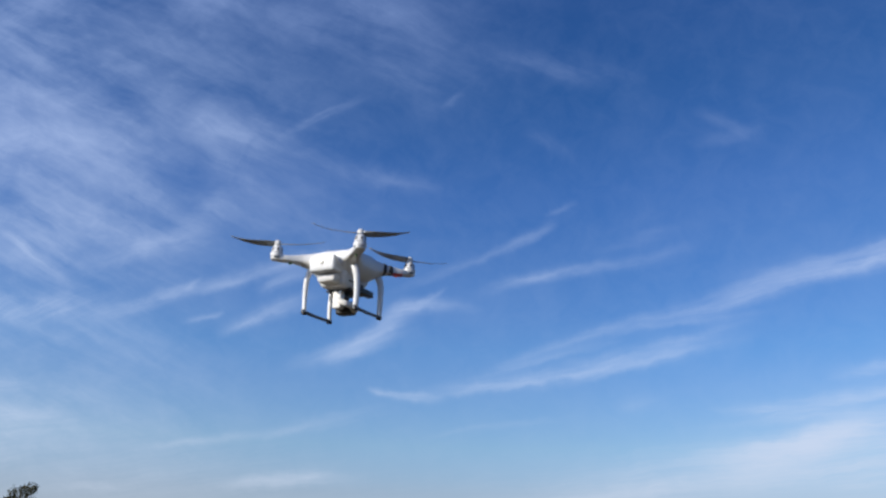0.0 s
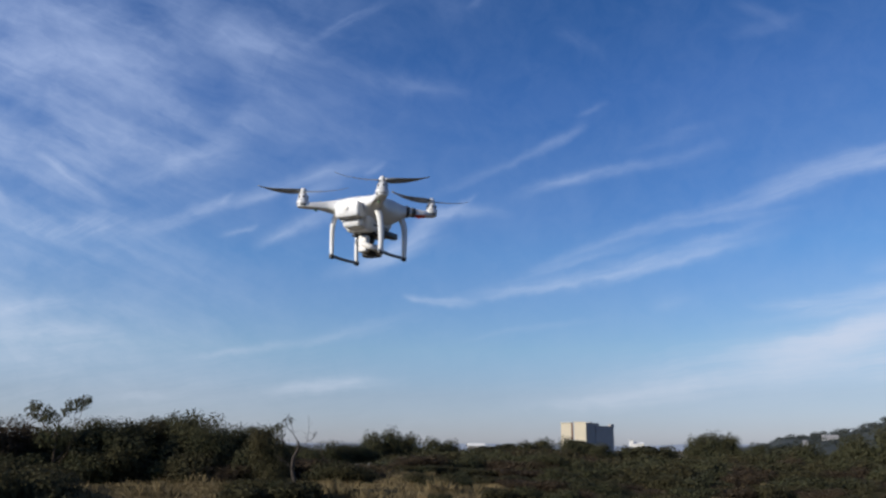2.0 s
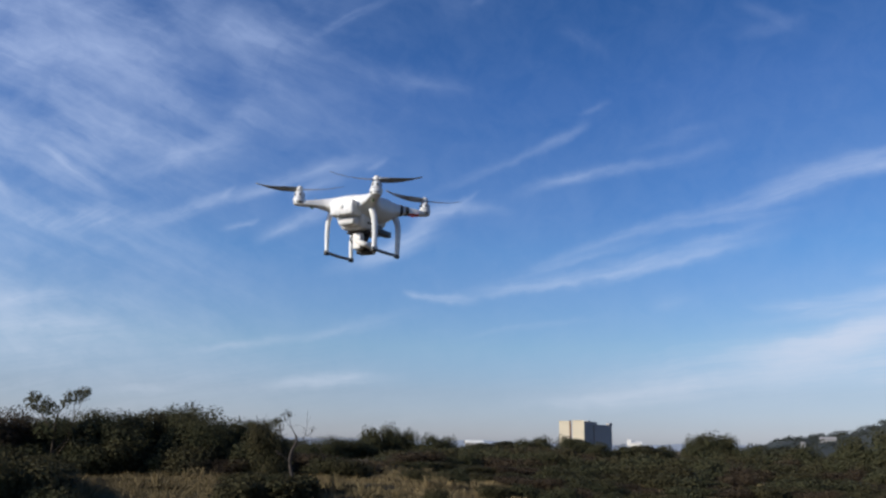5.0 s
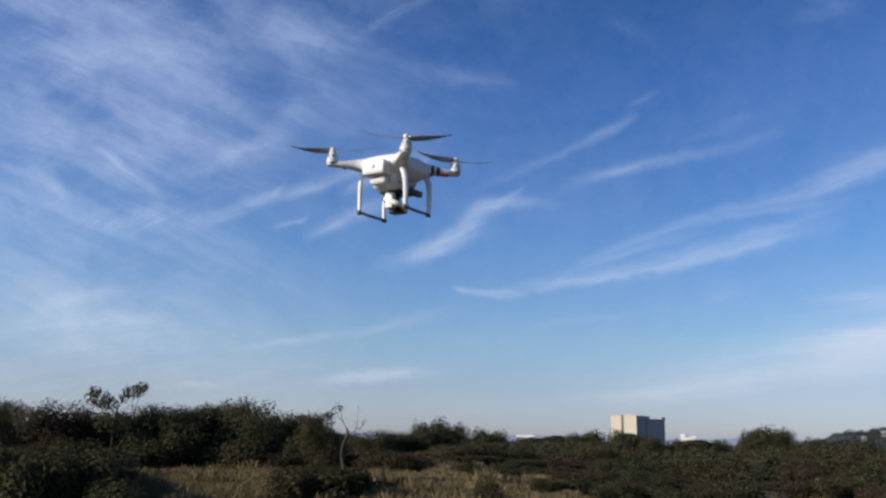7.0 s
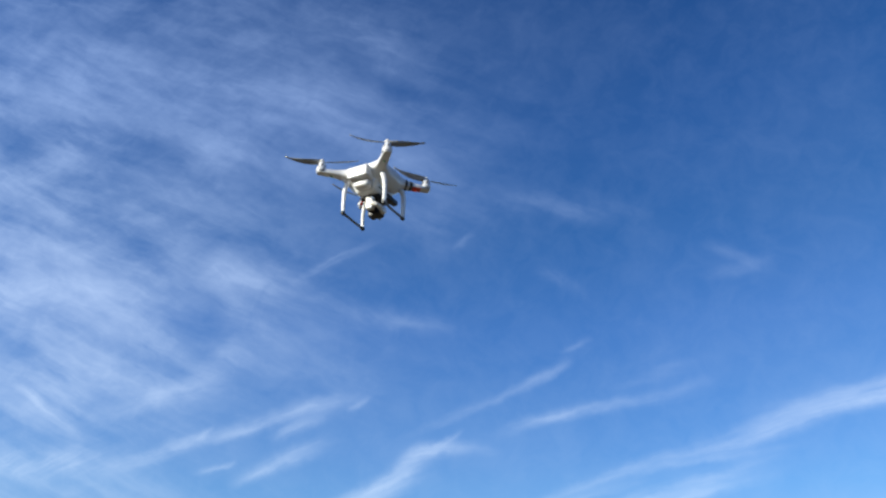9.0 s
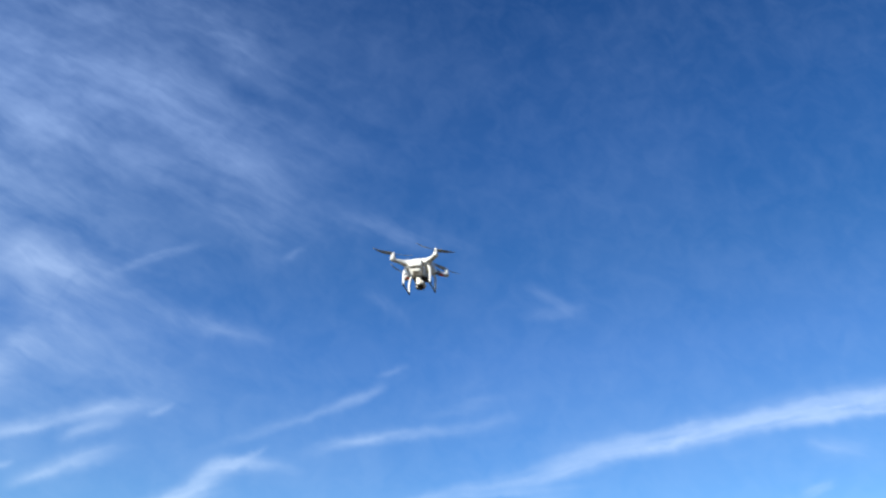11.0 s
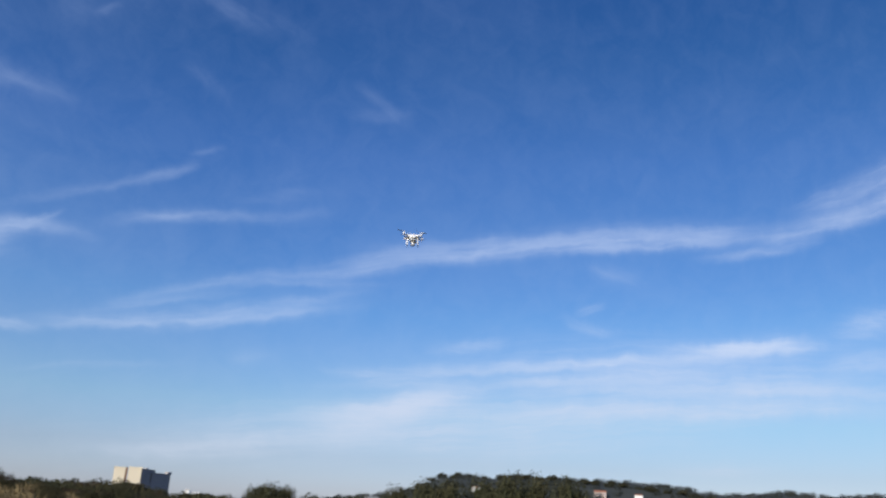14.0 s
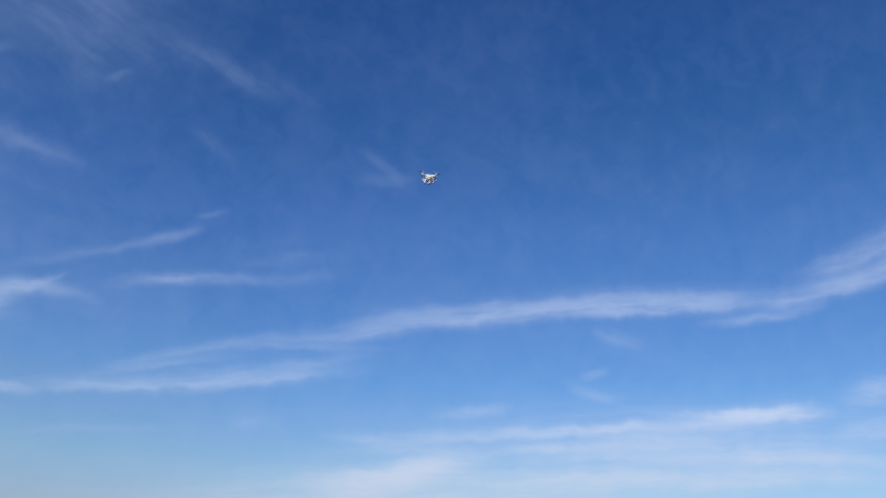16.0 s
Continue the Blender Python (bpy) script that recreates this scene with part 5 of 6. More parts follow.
plant("far_olive_shrub", 79.2, 186.9, 8.4, 1.57)
plant("far_shrub", 34.5, 180.1, 10.5, 2.73)
plant("far_olive_shrub", 107.1, 287.4, 6.6, 4.39)
plant("far_shrub", 108.3, 193.7, 8.0, 6.32)
plant("far_shrub", 89.6, 215.4, 7.0, 3.03)
plant("far_broom", 74.1, 170.2, 9.3, 3.60)
plant("far_broom", 92.3, 224.3, 7.8, 4.88)
plant("far_olive_shrub", 120.3, 304.5, 5.1, 5.49)
plant("far_olive_shrub", 96.8, 194.7, 9.4, 2.55)
plant("far_shrub", 160.6, 273.1, 8.2, 6.93)
plant("far_shrub", 110.7, 300.4, 6.0, 5.73)
plant("far_shrub", 69.2, 170.6, 6.5, 4.94)
plant("far_olive_shrub", 83.6, 206.6, 13.0, 3.39)
plant("far_shrub", 83.6, 187.2, 10.7, 2.78)
plant("far_shrub", 73.4, 174.4, 7.0, 4.90)
plant("far_shrub", 85.9, 170.7, 6.7, 5.99)
plant("far_shrub", 136.2, 284.3, 7.0, 6.06)
plant("far_shrub", 127.1, 276.7, 7.7, 5.84)
plant("far_shrub", 32.0, 149.2, 7.6, 5.04)
plant("far_olive_shrub", 30.0, 170.5, 10.7, 1.21)
plant("far_olive_shrub", 27.4, 172.1, 11.2, 4.45)
plant("far_broom", 37.5, 156.2, 7.0, 3.93)
plant("far_olive_shrub", 54.7, 213.9, 9.3, 3.98)
plant("far_broom", 88.4, 218.7, 8.9, 4.61)
plant("far_broom", 63.9, 175.4, 5.0, 5.66)
plant("far_shrub", 50.5, 170.9, 6.4, 5.67)
plant("far_shrub", 73.5, 273.2, 5.8, 3.12)
plant("far_broom", 75.4, 130.1, 6.2, 5.73)
plant("far_olive_shrub", 63.1, 135.5, 9.0, 3.43)
plant("far_olive_shrub", 82.8, 208.8, 7.7, 4.86)
plant("far_olive_shrub", 80.8, 187.7, 8.4, 4.45)
plant("far_shrub", 113.4, 290.9, 8.0, 5.20)
plant("far_shrub", 70.5, 205.2, 8.5, 2.56)
plant("far_olive_shrub", 80.1, 177.0, 7.2, 5.17)
plant("far_broom", 149.1, 253.8, 8.5, 6.27)
plant("far_shrub", 53.4, 159.6, 6.1, 4.45)
plant("far_olive_shrub", 57.4, 150.7, 12.6, 3.41)
plant("far_shrub", 45.6, 188.6, 6.3, 5.08)
plant("far_shrub", 132.7, 277.3, 6.5, 7.78)
plant("far_olive_shrub", 66.4, 242.4, 8.2, 5.14)
plant("far_olive_shrub", 91.8, 159.0, 12.7, 3.57)
plant("far_broom", 44.0, 212.6, 13.0, 2.74)
plant("far_olive_shrub", 38.2, 160.5, 7.2, 4.95)
plant("far_shrub", 96.1, 294.7, 7.0, 5.26)
plant("far_shrub", 50.9, 159.5, 8.2, 5.86)
plant("far_shrub", 61.2, 203.9, 11.2, 3.03)
plant("far_shrub", 88.3, 153.8, 11.9, 2.83)
plant("far_olive_shrub", 113.3, 256.6, 8.9, 4.05)
plant("far_shrub", 72.6, 127.6, 13.4, 2.91)
plant("far_olive_shrub", 78.2, 142.7, 9.6, 2.06)
plant("far_broom", 39.1, 209.6, 12.9, 4.01)
plant("far_shrub", 36.2, 176.1, 10.6, 3.11)
plant("far_olive_shrub", 108.1, 214.4, 6.6, 6.03)
plant("far_olive_shrub", 49.1, 157.4, 9.7, 2.60)
plant("far_shrub", 36.8, 188.4, 11.7, 1.57)
plant("far_olive_shrub", 40.6, 173.1, 9.2, 1.85)
plant("far_olive_shrub", 158.8, 275.1, 6.3, 4.98)
plant("far_broom", 120.1, 225.0, 8.5, 6.35)
plant("far_shrub", 74.1, 128.8, 9.9, 2.20)
plant("far_broom", 145.5, 259.6, 8.0, 7.37)
plant("far_olive_shrub", 138.6, 276.3, 8.9, 6.93)
plant("far_shrub", 54.5, 159.9, 5.1, 5.47)
plant("far_olive_shrub", 64.6, 134.9, 5.1, 4.62)
plant("far_olive_shrub", 99.0, 186.3, 9.5, 3.81)
plant("far_olive_shrub", 105.9, 216.6, 5.0, 6.11)
plant("far_olive_shrub", 63.3, 161.9, 6.2, 5.08)
plant("far_shrub", 52.7, 141.6, 13.3, 2.38)
plant("far_olive_shrub", 50.7, 173.1, 9.2, 2.12)
plant("far_shrub", 70.9, 130.2, 7.0, 5.27)
plant("far_shrub", 88.9, 168.1, 13.2, 2.84)
plant("far_shrub", 29.9, 180.4, 11.7, 2.62)
plant("far_olive_shrub", 80.6, 170.5, 7.4, 5.93)
plant("far_shrub", 91.5, 162.0, 11.6, 3.34)
plant("far_olive_shrub", 69.3, 151.6, 5.5, 5.22)
plant("far_broom", 53.3, 162.6, 6.1, 5.07)
plant("far_olive_shrub", 43.5, 152.7, 7.6, 5.11)
plant("far_shrub", 79.3, 190.4, 12.9, 2.53)
plant("far_shrub", 81.6, 175.1, 8.6, 2.79)
plant("far_shrub", 46.9, 175.2, 10.7, 2.22)
plant("far_olive_shrub", 56.6, 193.5, 8.7, 5.50)
plant("far_broom", 76.1, 208.6, 5.3, 4.47)
plant("far_olive_shrub", 72.8, 279.4, 7.9, 6.49)
plant("far_broom", 74.3, 201.4, 6.5, 4.63)
plant("far_broom", 68.8, 136.8, 10.1, 1.93)
plant("far_shrub", 50.7, 206.9, 5.6, 5.85)
plant("far_olive_shrub", 97.4, 179.5, 6.0, 5.42)
plant("far_shrub", 49.0, 161.7, 7.9, 1.42)
plant("far_shrub", 49.2, 151.0, 7.6, 5.76)
plant("far_olive_shrub", 80.2, 170.4, 11.8, 1.79)
plant("far_shrub", 73.3, 235.5, 6.7, 4.91)
plant("far_broom", 75.5, 179.5, 8.4, 6.26)
plant("far_shrub", 85.2, 149.7, 12.6, 3.12)
plant("far_olive_shrub", 89.0, 257.5, 5.2, 5.70)
plant("far_broom", 94.1, 162.9, 8.0, 5.50)
plant("far_olive_shrub", 36.4, 224.0, 13.5, 3.48)
plant("far_shrub", 135.6, 237.6, 8.7, 7.03)
plant("far_olive_shrub", 104.9, 296.9, 7.3, 6.33)
plant("far_olive_shrub", 86.6, 278.2, 8.1, 5.78)
plant("far_shrub", 82.0, 150.3, 12.4, 1.86)
plant("far_shrub", 64.6, 144.5, 11.0, 1.63)
plant("far_olive_shrub", 83.8, 252.4, 7.6, 5.57)
plant("far_olive_shrub", 30.3, 153.2, 8.2, 2.11)
plant("far_olive_shrub", 77.6, 158.7, 9.9, 3.00)
plant("far_shrub", 85.0, 157.2, 9.0, 3.22)
plant("far_olive_shrub", 52.8, 168.5, 11.6, 3.42)
plant("far_olive_shrub", 43.4, 179.9, 6.0, 5.23)
plant("far_olive_shrub", 91.6, 227.0, 6.2, 3.69)
plant("far_shrub", 105.6, 290.6, 8.8, 4.18)
plant("far_olive_shrub", 65.6, 165.0, 12.6, 2.56)
plant("far_shrub", 73.1, 150.7, 5.2, 6.12)
plant("far_broom", 72.7, 217.7, 9.4, 3.62)
plant("far_shrub", 45.9, 193.6, 13.6, 2.03)
plant("oak", 22.3, 191.7, 7.4, 5.91)
plant("far_shrub", 12.8, 246.8, 5.6, 6.20)
plant("far_olive_shrub", 17.5, 187.2, 10.9, 7.28)
plant("far_oak", 6.7, 255.9, 6.4, 6.42)
plant("far_oak", 23.1, 208.2, 7.7, 6.94)
plant("far_olive_shrub", -6.9, 154.2, 6.7, 6.59)
plant("far_olive_shrub", 18.4, 206.6, 7.6, 6.55)
plant("far_olive_shrub", 23.6, 161.2, 8.5, 7.36)
plant("far_oak", 28.9, 232.0, 5.3, 6.36)
plant("far_shrub", 6.9, 216.4, 9.0, 6.96)
plant("far_olive_shrub", -1.7, 176.8, 8.5, 6.66)
plant("far_oak", 26.1, 208.2, 8.4, 5.79)
plant("far_oak", 14.4, 224.1, 7.1, 6.13)
plant("oak", 17.4, 160.3, 5.2, 6.28)
plant("far_shrub", 7.4, 169.0, 7.7, 6.36)
plant("oak", 19.3, 149.0, 7.5, 6.87)
plant("far_oak", 16.2, 249.6, 5.1, 5.52)
plant("far_shrub", 24.9, 192.0, 10.5, 6.57)
plant("far_olive_shrub", 6.8, 151.6, 8.9, 6.27)
plant("far_olive_shrub", 11.7, 197.4, 9.3, 7.09)
plant("far_olive_shrub", -2.3, 151.1, 8.5, 6.49)
plant("far_oak", 29.7, 201.5, 7.5, 6.92)
plant("far_oak", 14.4, 229.2, 11.3, 6.40)
plant("far_shrub", 29.9, 249.8, 7.6, 7.10)
plant("far_shrub", 12.8, 166.6, 5.6, 6.83)
plant("far_olive_shrub", 1.8, 209.5, 13.9, 6.77)
plant("far_oak", 29.3, 223.5, 6.9, 6.42)
plant("far_shrub", 13.1, 176.3, 10.9, 7.22)
plant("far_oak", 26.1, 231.2, 6.6, 5.96)
plant("far_olive_shrub", 0.5, 228.0, 10.1, 6.06)

plant("olive_shrub", -0.6, 74.0, 3.4, 5.6)
plant("shrub", 2.0, 73.0, 3.8, 5.65)
plant("olive_shrub", 0.6, 69.5, 3.4, 5.45)
plant("olive_shrub", 0.6, 50.0, 2.2, 5.1)
plant("olive_shrub", 5.0, 60.5, 3.0, 4.9)
plant("shrub", 7.2, 62.0, 3.6, 4.95)
plant("shrub", 9.6, 60.5, 3.4, 4.8)
plant("broom", 11.6, 63.0, 3.6, 4.7)
plant("shrub", 13.6, 61.5, 3.6, 4.5)
plant("olive_shrub", 16.0, 64.0, 3.8, 4.4)

# a mound of russet brush: its crest far back, lower bushes before it
for x0, y0, wide, top in ((12.5, 190, 9.5, 5.8), (16.5, 187, 10.5, 6.8), (21.0, 188, 11.0, 7.2), (25.5, 186, 11.5, 7.0), (30.0, 189, 10.0, 6.4), (34.0, 191, 8.0, 5.8)):
    plant("broom", x0, y0, wide, top)
for kind, x0, y0, wide, top in (("broom", 9.5, 151, 8.0, 5.2), ("broom", 14.0, 149, 9.0, 5.7), ("broom", 19.0, 150, 9.0, 5.8), ("shrub", 23.5, 148, 9.0, 5.7), ("shrub", 28.0, 150, 8.0, 5.3),
                                ("broom", 7.5, 112, 6.0, 4.7), ("broom", 11.0, 110, 6.5, 5.2), ("broom", 14.5, 111, 6.0, 5.1), ("shrub", 16.2, 107, 6.5, 5.3), ("shrub", 19.5, 109, 6.0, 5.0),
                                ("broom", 8.5, 83, 4.5, 4.6), ("broom", 11.5, 81, 5.0, 4.8), ("shrub", 13.6, 80, 5.5, 4.9), ("shrub", 16.8, 82, 5.0, 4.6), ("olive_shrub", 6.0, 86, 4.5, 4.4)):
    plant(kind, x0, y0, wide, top)

# a thicket of mixed scrub across the east side of the field
thicket = random.Random(77)
for row, (y0, low, high) in enumerate(((196, 5.6, 6.6), (160, 5.0, 5.9), (128, 4.4, 5.3), (106, 3.9, 4.9), (90, 3.4, 4.3))):
    x0 = (34, 28, 21, 22, 27)[row]
    while x0 < 110 - row * 15:
        wide = thicket.uniform(6.0, 9.5) * (1.15, 1.05, 1.0, 0.85, 0.7)[row]
        plant(thicket.choice(("far_shrub", "far_olive_shrub", "far_broom", "far_olive_shrub")), round(x0, 1), round(y0 + thicket.uniform(-5, 5), 1), wide, thicket.uniform(low, high))
        x0 += wide * thicket.uniform(0.6, 0.95)



def bare_tree():
    """A crooked half-dead tree with thin branches and a few tufts of leaves."""
    rng = np.random.default_rng(41)
    thing = tagged(new("bare_tree"), "crooked half-dead tree with thin bare branches in dry grass", "tree")
    bm = bmesh.new()
    line = spline([(0.15, 0, -0.2), (0.05, 0, 1.1), (-0.28, 0.1, 2.4), (-0.20, 0, 3.3), (0.12, 0, 4.0), (0.02, 0, 4.5)], 6)
    tube(bm, line, [0.18 - 0.11 * i / (len(line) - 1) for i in range(len(line))], 8)
    part("trunk", bm, DEAD, thing)
    for a, b, c, r in (((0.02, 0, 4.5), (-0.35, 0.1, 5.1), (-0.55, 0, 6.1), 0.04), ((0.12, 0, 4.0), (0.75, 0, 4.5), (0.80, 0, 5.9), 0.022), ((-0.3, 0.1, 5.0), (-0.7, 0, 5.4), (-0.95, 0, 6.0), 0.028),
                       ((0.0, 0, 3.6), (0.9, 0, 4.1), (1.7, 0.1, 4.0), 0.035), ((-0.28, 0, 2.4), (-0.8, 0, 3.0), (-1.2, 0, 3.1), 0.035), ((0.7, 0, 4.4), (1.2, 0, 4.7), (1.35, 0, 5.3), 0.02), ((1.4, 0, 4.0), (1.9, 0, 3.4), (2.2, 0, 2.8), 0.025)):
        bm = bmesh.new()
        line = spline([a, b, c], 5)
        tube(bm, line, [r * (1 - 0.7 * i / (len(line) - 1)) for i in range(len(line))], 6)
        for k in range(6):
            s = line[int(rng.integers(4, len(line)))]
            e = s + Vector((rng.normal() * 0.3, rng.normal() * 0.3, 0.1 + rng.random() * 0.4))
            tube(bm, [s, (s + e) / 2 + Vector((0.05, 0, 0.04)), e], [0.014, 0.010, 0.005], 4)
        part("branch", bm, DEAD, thing)
    v, f = leaf_cloud(rng, [(-0.95, 0, 5.7, 0.35, 0.3, 0.4), (-1.2, 0, 5.1, 0.4, 0.3, 0.45), (-0.55, 0, 6.0, 0.2, 0.2, 0.25), (-1.5, 0, 4.4, 0.6, 0.5, 0.7)], 260, 0.15)
    mesh_part("foliage", v.tolist(), f.tolist(), LEAF_OLIVE, thing)
    return thing


bare_tree().matrix_basis = pose(-8.5, 52.1, ground_z(-8.5, 52.1) - 0.1) @ Matrix.Scale(0.86, 4)


def grass_field(name, count, x0, x1, y0, y1, tall, seed, gap, label, lean=0.30):
    """Tufts of dry grass, far too many to count."""
    rng = np.random.default_rng(seed)
    vs, fs = [], []
    for k in range(count):
        x, y = rng.uniform(x0, x1), rng.uniform(y0, y1)
        if noise.noise(Vector((x * 0.11, y * 0.11, 5.0))) < gap:
            continue
        z = ground_z(x, y) - 0.03
        t = tall * (0.3 + 0.5 * rng.random() + 1.5 * max(0.0, noise.noise(Vector((x * 0.4, y * 0.4, 9.0)))))
        for q in range(5):
            a = rng.random() * 6.283
            bx, by = x + rng.normal() * 0.15, y + rng.normal() * 0.15
            lx, ly = rng.normal() * lean * t, rng.normal() * lean * t
            i = len(vs)
            wx, wy = 0.010 * math.cos(a), 0.010 * math.sin(a)
            vs += [(bx - wx, by - wy, z), (bx + wx, by + wy, z), (bx + lx * 0.5 + wx, by + ly * 0.5 + wy, z + t * 0.6), (bx + lx * 1.4, by + ly * 1.4, z + t)]
            fs.append((i, i + 1, i + 2, i + 3))
    tagged(mesh_part(name, vs, fs, GRASS), label, "grass", kind="stuff")


grass_field("dry_grass", 30000, -38, 8, 34, 84, 0.45, 51, -0.6, "tall straw-coloured dry grass on the rise")
grass_field("dry_grass", 5200, -34, 6, 44, 82, 0.8, 53, 0.02, "feathery clumps of taller straw grass on the rise", 0.13)
grass_field("dry_grass", 22000, -10, 75, 62, 165, 0.55, 52, -0.15, "tall straw-coloured dry grass between shrubs")



# leaf colour of the hill woods, with distance haze painted in as blue-grey
HILL_LEAF = material("haze_greyed_leaves", (0.040, 0.048, 0.046), 0.95, second=(0.054, 0.060, 0.053), scale=0.02, per_island=0.2, through_light=0.2)
# ---- distance ----
RIDGE = [(19.0, -9.0), (20.4, 6.0), (21.65, 17.0), (23.1, 26.0), (24.9, 32.0), (26.4, 36.0), (28.3, 54.0), (29.4, 70.0), (32.4, 72.0), (35.0, 77.0), (38.0, 76.0), (41.7, 75.0), (45.2, 70.0), (47.3, 61.0), (49.0, 63.0), (51.3, 72.0), (53.0, 66.0), (57.5, 72.0), (61.0, 66.0)]


def ridge_height(azimuth):
    for (a0, h0), (a1, h1) in zip(RIDGE, RIDGE[1:]):
        if a0 <= azimuth <= a1:
            t = (azimuth - a0) / (a1 - a0)
            return h0 + (h1 - h0) * t
    return -8.0


def hill():
    """A wooded hill with a knobbly tree-covered skyline."""
    vs, fs, na, nd = [], [], 150, 16
    for j in range(nd):
        d = 1150 + 700 * j / (nd - 1)
        for i in range(na):
            az = 15 + 46 * i / (na - 1)
            s = math.sin(math.pi * j / (nd - 1)) ** 0.7
            h = max(ridge_height(az) * d / 1500, -8) * s - 6 * (1 - s)
            x, y = d * math.sin(radians(az)), d * math.cos(radians(az))
            h += s * (5 * noise.noise(Vector((x * 0.02, y * 0.02, 0.3))) + 3 * noise.noise(Vector((x * 0.06, y * 0.06, 2.3))))
            vs.append((x, y, h))
    for j in range(nd - 1):
        for i in range(na - 1):
            fs.append((j * na + i, j * na + i + 1, (j + 1) * na + i + 1, (j + 1) * na + i))
    tagged(mesh_part("hill", vs, fs, HILL, smooth=True), "low wooded hill with scattered houses on the skyline", "hill", kind="structure")
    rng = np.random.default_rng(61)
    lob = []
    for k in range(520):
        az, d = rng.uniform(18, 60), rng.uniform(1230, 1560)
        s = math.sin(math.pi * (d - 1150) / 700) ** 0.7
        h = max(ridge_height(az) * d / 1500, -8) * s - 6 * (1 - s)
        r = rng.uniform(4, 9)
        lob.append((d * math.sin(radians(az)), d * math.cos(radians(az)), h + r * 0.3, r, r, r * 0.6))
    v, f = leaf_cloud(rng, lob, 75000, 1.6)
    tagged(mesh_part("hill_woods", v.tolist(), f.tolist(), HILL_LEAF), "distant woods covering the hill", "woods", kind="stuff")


hill()


def hill_z(x, y):
    az, d = math.degrees(math.atan2(x, y)), math.hypot(x, y)
    if not 1150 < d < 1850:
        return 0.0
    s = math.sin(math.pi * (d - 1150) / 700) ** 0.7
    return max(ridge_height(az) * d / 1500, -8) * s - 6 * (1 - s)


# single trees that stand out on the hill, and a dark clump at its eastern foot
HILL_TREES = [(28.5 + 31.0 * (k * 0.618 % 1.0), 1255 + 240 * (k * 0.382 % 1.0), 11 + 10 * (k * 0.724 % 1.0), 0.42 + 0.2 * (k * 0.53 % 1.0)) for k in range(46)]
HILL_TREES += [(49.4, 1250, 20, 0.55), (50.3, 1262, 24, 0.6), (51.2, 1248, 24, 0.7), (52.0, 1258, 22, 0.6), (55.3, 1255, 20, 0.6), (56.6, 1250, 24, 0.65)]
for k, (azimuth, away, wide, squat) in enumerate(HILL_TREES):
    hx, hy = away * math.sin(radians(azimuth)), away * math.cos(radians(azimuth))
    ob, w0, h0, label, category, group = PROTO["hill_tree"]
    size, at = (wide / w0, wide / w0, wide * squat / h0), pose(hx, hy, hill_z(hx, hy) - 1.5, 0, 0, k * 77.0)
    if k == 0:
        tagged(ob, label, category, group).matrix_basis = at @ Matrix.Diagonal((*size, 1))
    else:
        copy_thing(ob, at).scale = size



def far_ridge():
    vs, fs, n = [], [], 90
    for i in range(n):
        az = -32 + 64 * i / (n - 1)
        h = 22 + 10 * noise.noise(Vector((az * 0.12, 0.5, 0.2))) + 5 * noise.noise(Vector((az * 0.6, 2.5, 0.2)))
        for d, z in ((3000, -10), (3500, h), (4000, -10)):
            vs.append((d * math.sin(radians(az)), d * math.cos(radians(az)), z))
    for i in range(n - 1):
        for k in range(2):
            fs.append((i * 3 + k, i * 3 + 3 + k, i * 3 + 4 + k, i * 3 + 1 + k))
    tagged(mesh_part("backdrop_ridge", vs, fs, FAR_RIDGE, smooth=True), "faint bluish ridge on the horizon", "ridge", kind="structure")


# the ridge's pale blue is horizon haze painted into its base colour
FAR_RIDGE = material("hazy_ridge", (0.34, 0.38, 0.44), 0.95, second=(0.37, 0.41, 0.46), scale=0.002)
far_ridge()


HILL_HOUSE = material("greyed_render", (0.24, 0.24, 0.25), 0.85, second=(0.20, 0.20, 0.21), scale=0.3)
DIM_PANE = material("shaded_pane", (0.30, 0.30, 0.33), 0.3)


def wing(parent, corner, way, length, depth, z0, z1, mat, label, windows, floors):
    """One wing of the block: front wall from corner along way, with window openings that sit in recesses."""
    wx, wy = way
    nx, ny = wy, -wx                       # outward
    name = "wing"
    bm = bmesh.new()
    pts = [(corner[0], corner[1]), (corner[0] + wx * length, corner[1] + wy * length)]
    pts += [(pts[1][0] - nx * depth, pts[1][1] - ny * depth), (pts[0][0] - nx * depth, pts[0][1] - ny * depth)]
    low, high = [bm.verts.new((*p, z0)) for p in pts], [bm.verts.new((*p, z1)) for p in pts]
    for i in range(4):
        bm.faces.new((low[i], low[(i + 1) % 4], high[(i + 1) % 4], high[i]))
    bm.faces.new(high)
    bm.faces.new(low[::-1])
    bmesh.ops.recalc_face_normals(bm, faces=bm.faces)
    body = part(name, bm, mat, parent, label, smooth=False)
    turn = math.degrees(math.atan2(wy, wx))
    cap = part("parapet", box((length + 0.6, 0.5, 1.0), (0, 0, 0)), mat, body, smooth=False)
    cap.matrix_basis = pose(corner[0] + wx * length / 2 + nx * 0.05, corner[1] + wy * length / 2 + ny * 0.05, z1 + 0.5, 0, 0, turn)
    proto = None
    for f in range(floors):
        for k in range(windows):
            s = length * (k + 0.5) / windows
            z = z0 + (z1 - z0) * (f + 0.55) / floors
            m = pose(corner[0] + wx * s + nx * 0.03, corner[1] + wy * s + ny * 0.03, z, 0, 0, turn)
            if proto is None:
                proto = part("window", box((1.2, 0.12, 1.2), (0, 0, 0), 0.04, 1), DIM_PANE, body, smooth=False)
            else:
                proto = new("window", proto.data)
                proto.parent = body
            proto.matrix_basis = m
    return body


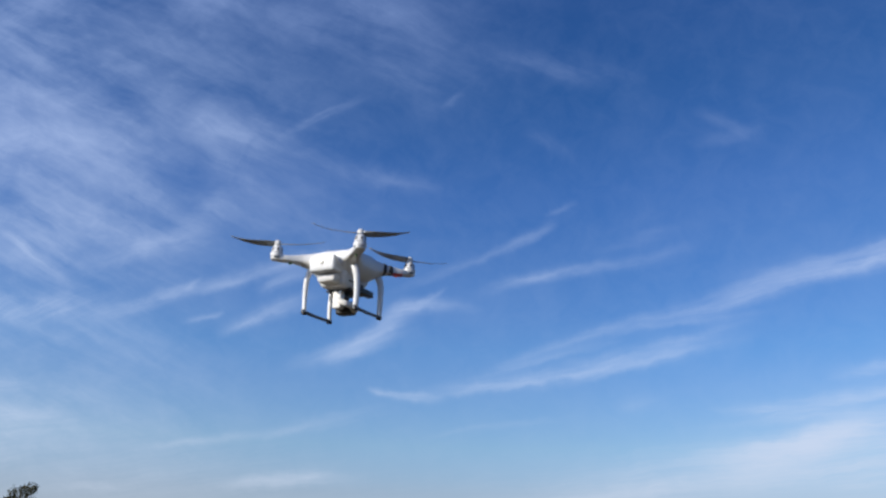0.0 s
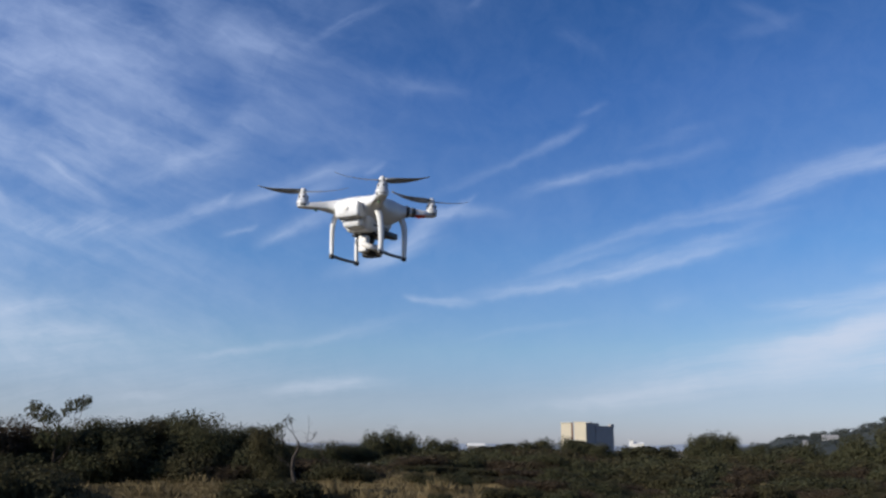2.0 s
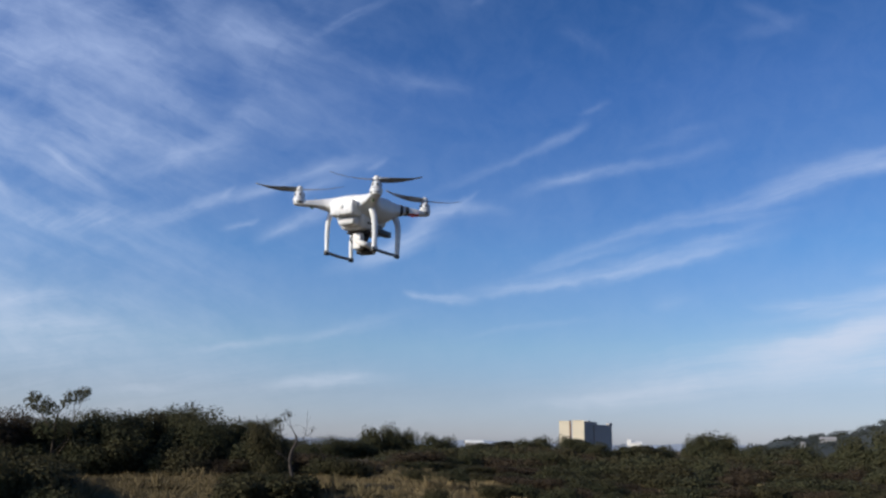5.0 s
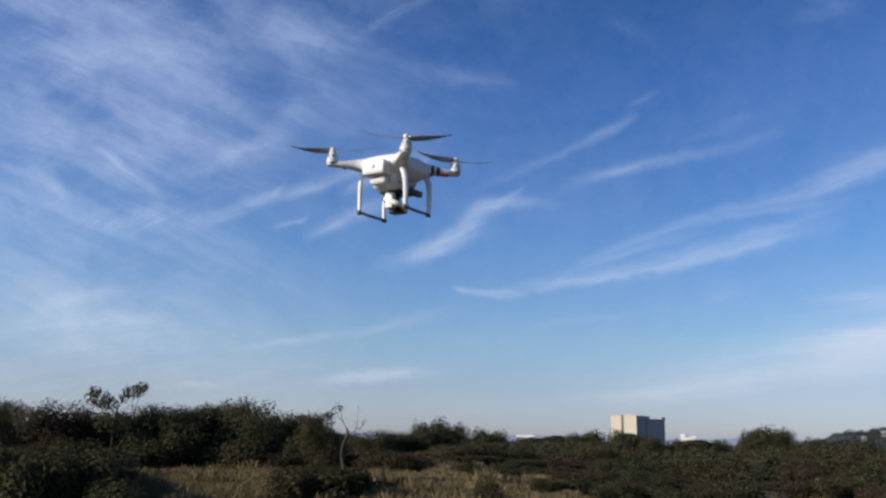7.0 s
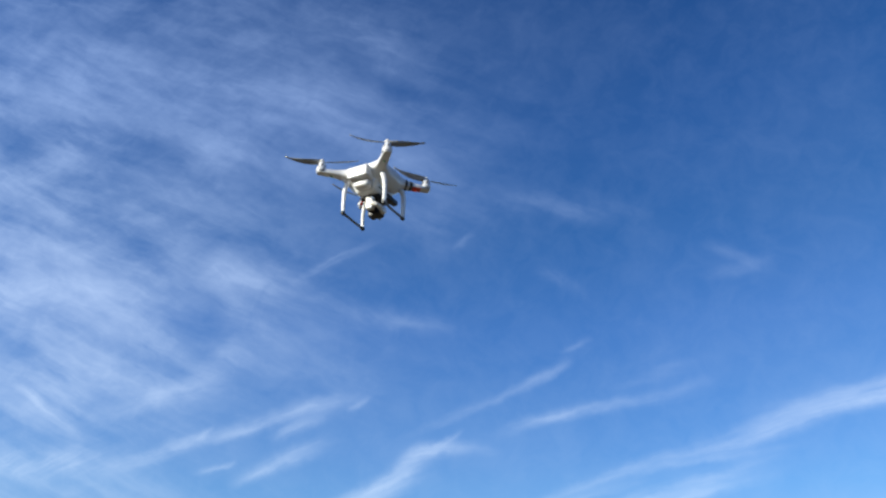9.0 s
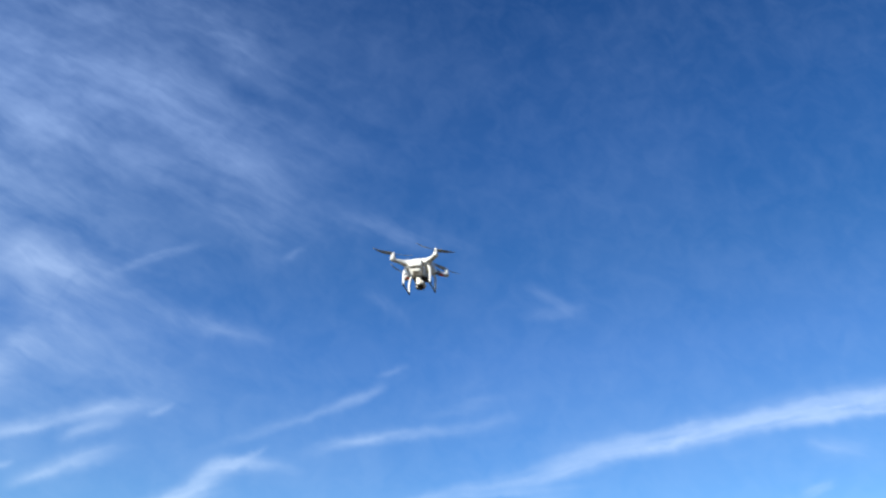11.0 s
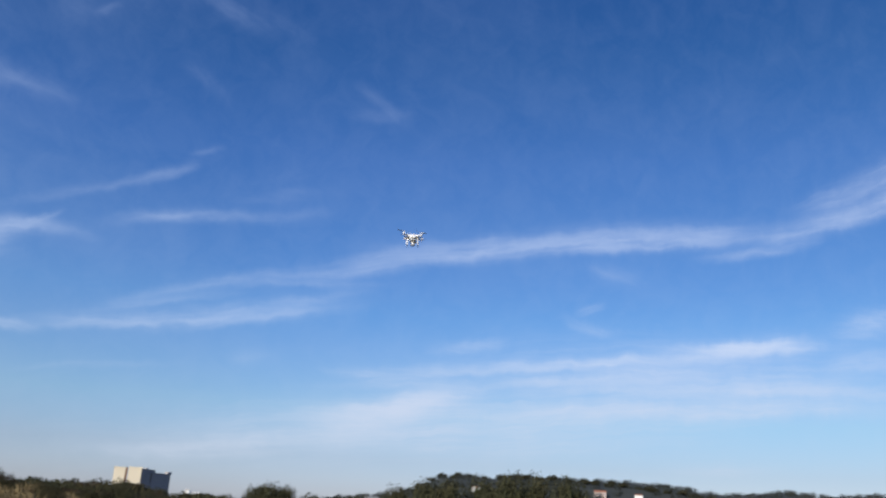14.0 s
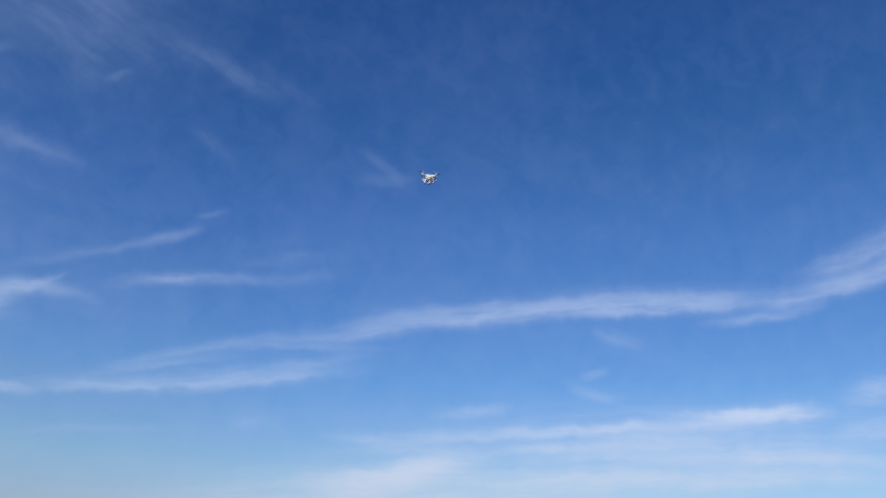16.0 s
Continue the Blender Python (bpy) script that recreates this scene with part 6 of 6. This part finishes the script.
def apartment_building():
    block = tagged(new("apartment_building"), "tall cream and grey apartment block above distant trees", "building")
    wing(block, (132.4, 888.0), (0.987, -0.158), 10.6, 14, 0, 33.2, CREAM, "sunlit cream wall", 0, 0)
    wing(block, (145.8, 885.9), (0.987, -0.158), 12.2, 14, 0, 34.0, CREAM, "sunlit cream wall", 0, 0)
    part("stair_tower", box((2.6, 12, 34.4), (144.5, 892.2, 17.2), m=pose(0, 0, 0, 0, 0, -9)), BRICK_RED, block, "brown stair tower between the cream walls", smooth=False)
    wing(block, (157.9, 884.1), (0.60, 0.80), 30, 12, 0, 33.0, CONCRETE, "grey wall in shade", 6, 10)
    wing(block, (171.5, 900.0), (0.85, 0.527), 25, 14, 0, 30.2, CONCRETE, "grey wall in shade", 6, 9)
    part("lift_house", box((5, 5, 3.0), (190.5, 915.5, 31.8), 0.1, 1, m=pose(0, 0, 0, 0, 0, 32)), CONCRETE, block, smooth=False)
    part("lift_house", box((4, 4, 2.0), (163.5, 895, 34.0), 0.1, 1, m=pose(0, 0, 0, 0, 0, 52)), CONCRETE, block, smooth=False)


apartment_building()


def house(x, y, z, wide, deep, tall, turn, wall, roof, label):
    """A far house: walls, pitched roof, windows and a door."""
    thing = tagged(new("house"), label, "house", "far houses")
    part("wall", box((wide, deep, tall + 3), (0, 0, tall / 2 - 1.5)), wall, thing, smooth=False)
    bm = bmesh.new()
    e, h = 0.5, wide * 0.16
    a = [bm.verts.new(p) for p in ((-wide / 2 - e, -deep / 2 - e, tall), (wide / 2 + e, -deep / 2 - e, tall), (wide / 2 + e, deep / 2 + e, tall), (-wide / 2 - e, deep / 2 + e, tall), (-wide / 2, 0, tall + h), (wide / 2, 0, tall + h))]
    for q in ((0, 1, 5, 4), (2, 3, 4, 5), (1, 2, 5), (3, 0, 4), (3, 2, 1, 0)):
        bm.faces.new([a[i] for i in q])
    part("roof", bm, roof, thing, smooth=False)
    n = int(wide / 4) if tall > 5.5 else 0
    for k in range(n):
        part("window", box((1.2, 0.16, 1.4), (-wide / 2 + wide * (k + 0.5) / n, -deep / 2 - 0.04, tall * 0.6), 0.03, 1), DIM_PANE, thing, smooth=False)
    thing.matrix_basis = pose(x, y, z, 0, 0, turn)


house(170.6, 717.9, 0, 11, 9, 11.4, -8, PALE, PALE, "low white building beside the apartment block")
house(165.9, 716.9, 0, 3, 4, 14.5, -8, PALE, PALE, "white tower-like building beside the apartment block")
house(44.1, 896.7, 0, 18, 10, 10.1, 4, CONCRETE, PALE, "long white building beyond the trees")
house(54.2, 886.1, 0, 8, 10, 9.2, 4, PALE, PALE, "small white building beyond the trees")
house(560.7, 1203.9, hill_z(560.7, 1203.9) + 1.0, 22, 6, 2.0, -25, HILL_HOUSE, HILL_HOUSE, "long low pale house on the wooded hill")
house(514.9, 1180.7, hill_z(514.9, 1180.7) + 1.0, 7, 6, 4, -25, HILL_HOUSE, HILL_HOUSE, "small white house on the wooded hill")
house(834.7, 995.4, hill_z(834.7, 995.4) + 1.0, 17, 11, 6, -35, PINK, TILE, "pink house with a tiled roof among trees")
house(869.8, 951.5, hill_z(869.8, 951.5) + 1.0, 11, 9, 7, -38, PALE, TILE, "white house with a tiled roof on the hillside")
house(684.9, 1103.5, hill_z(684.9, 1103.5) + 1.0, 12, 10, 6, -30, PALE, TILE, "small pale house among the trees")
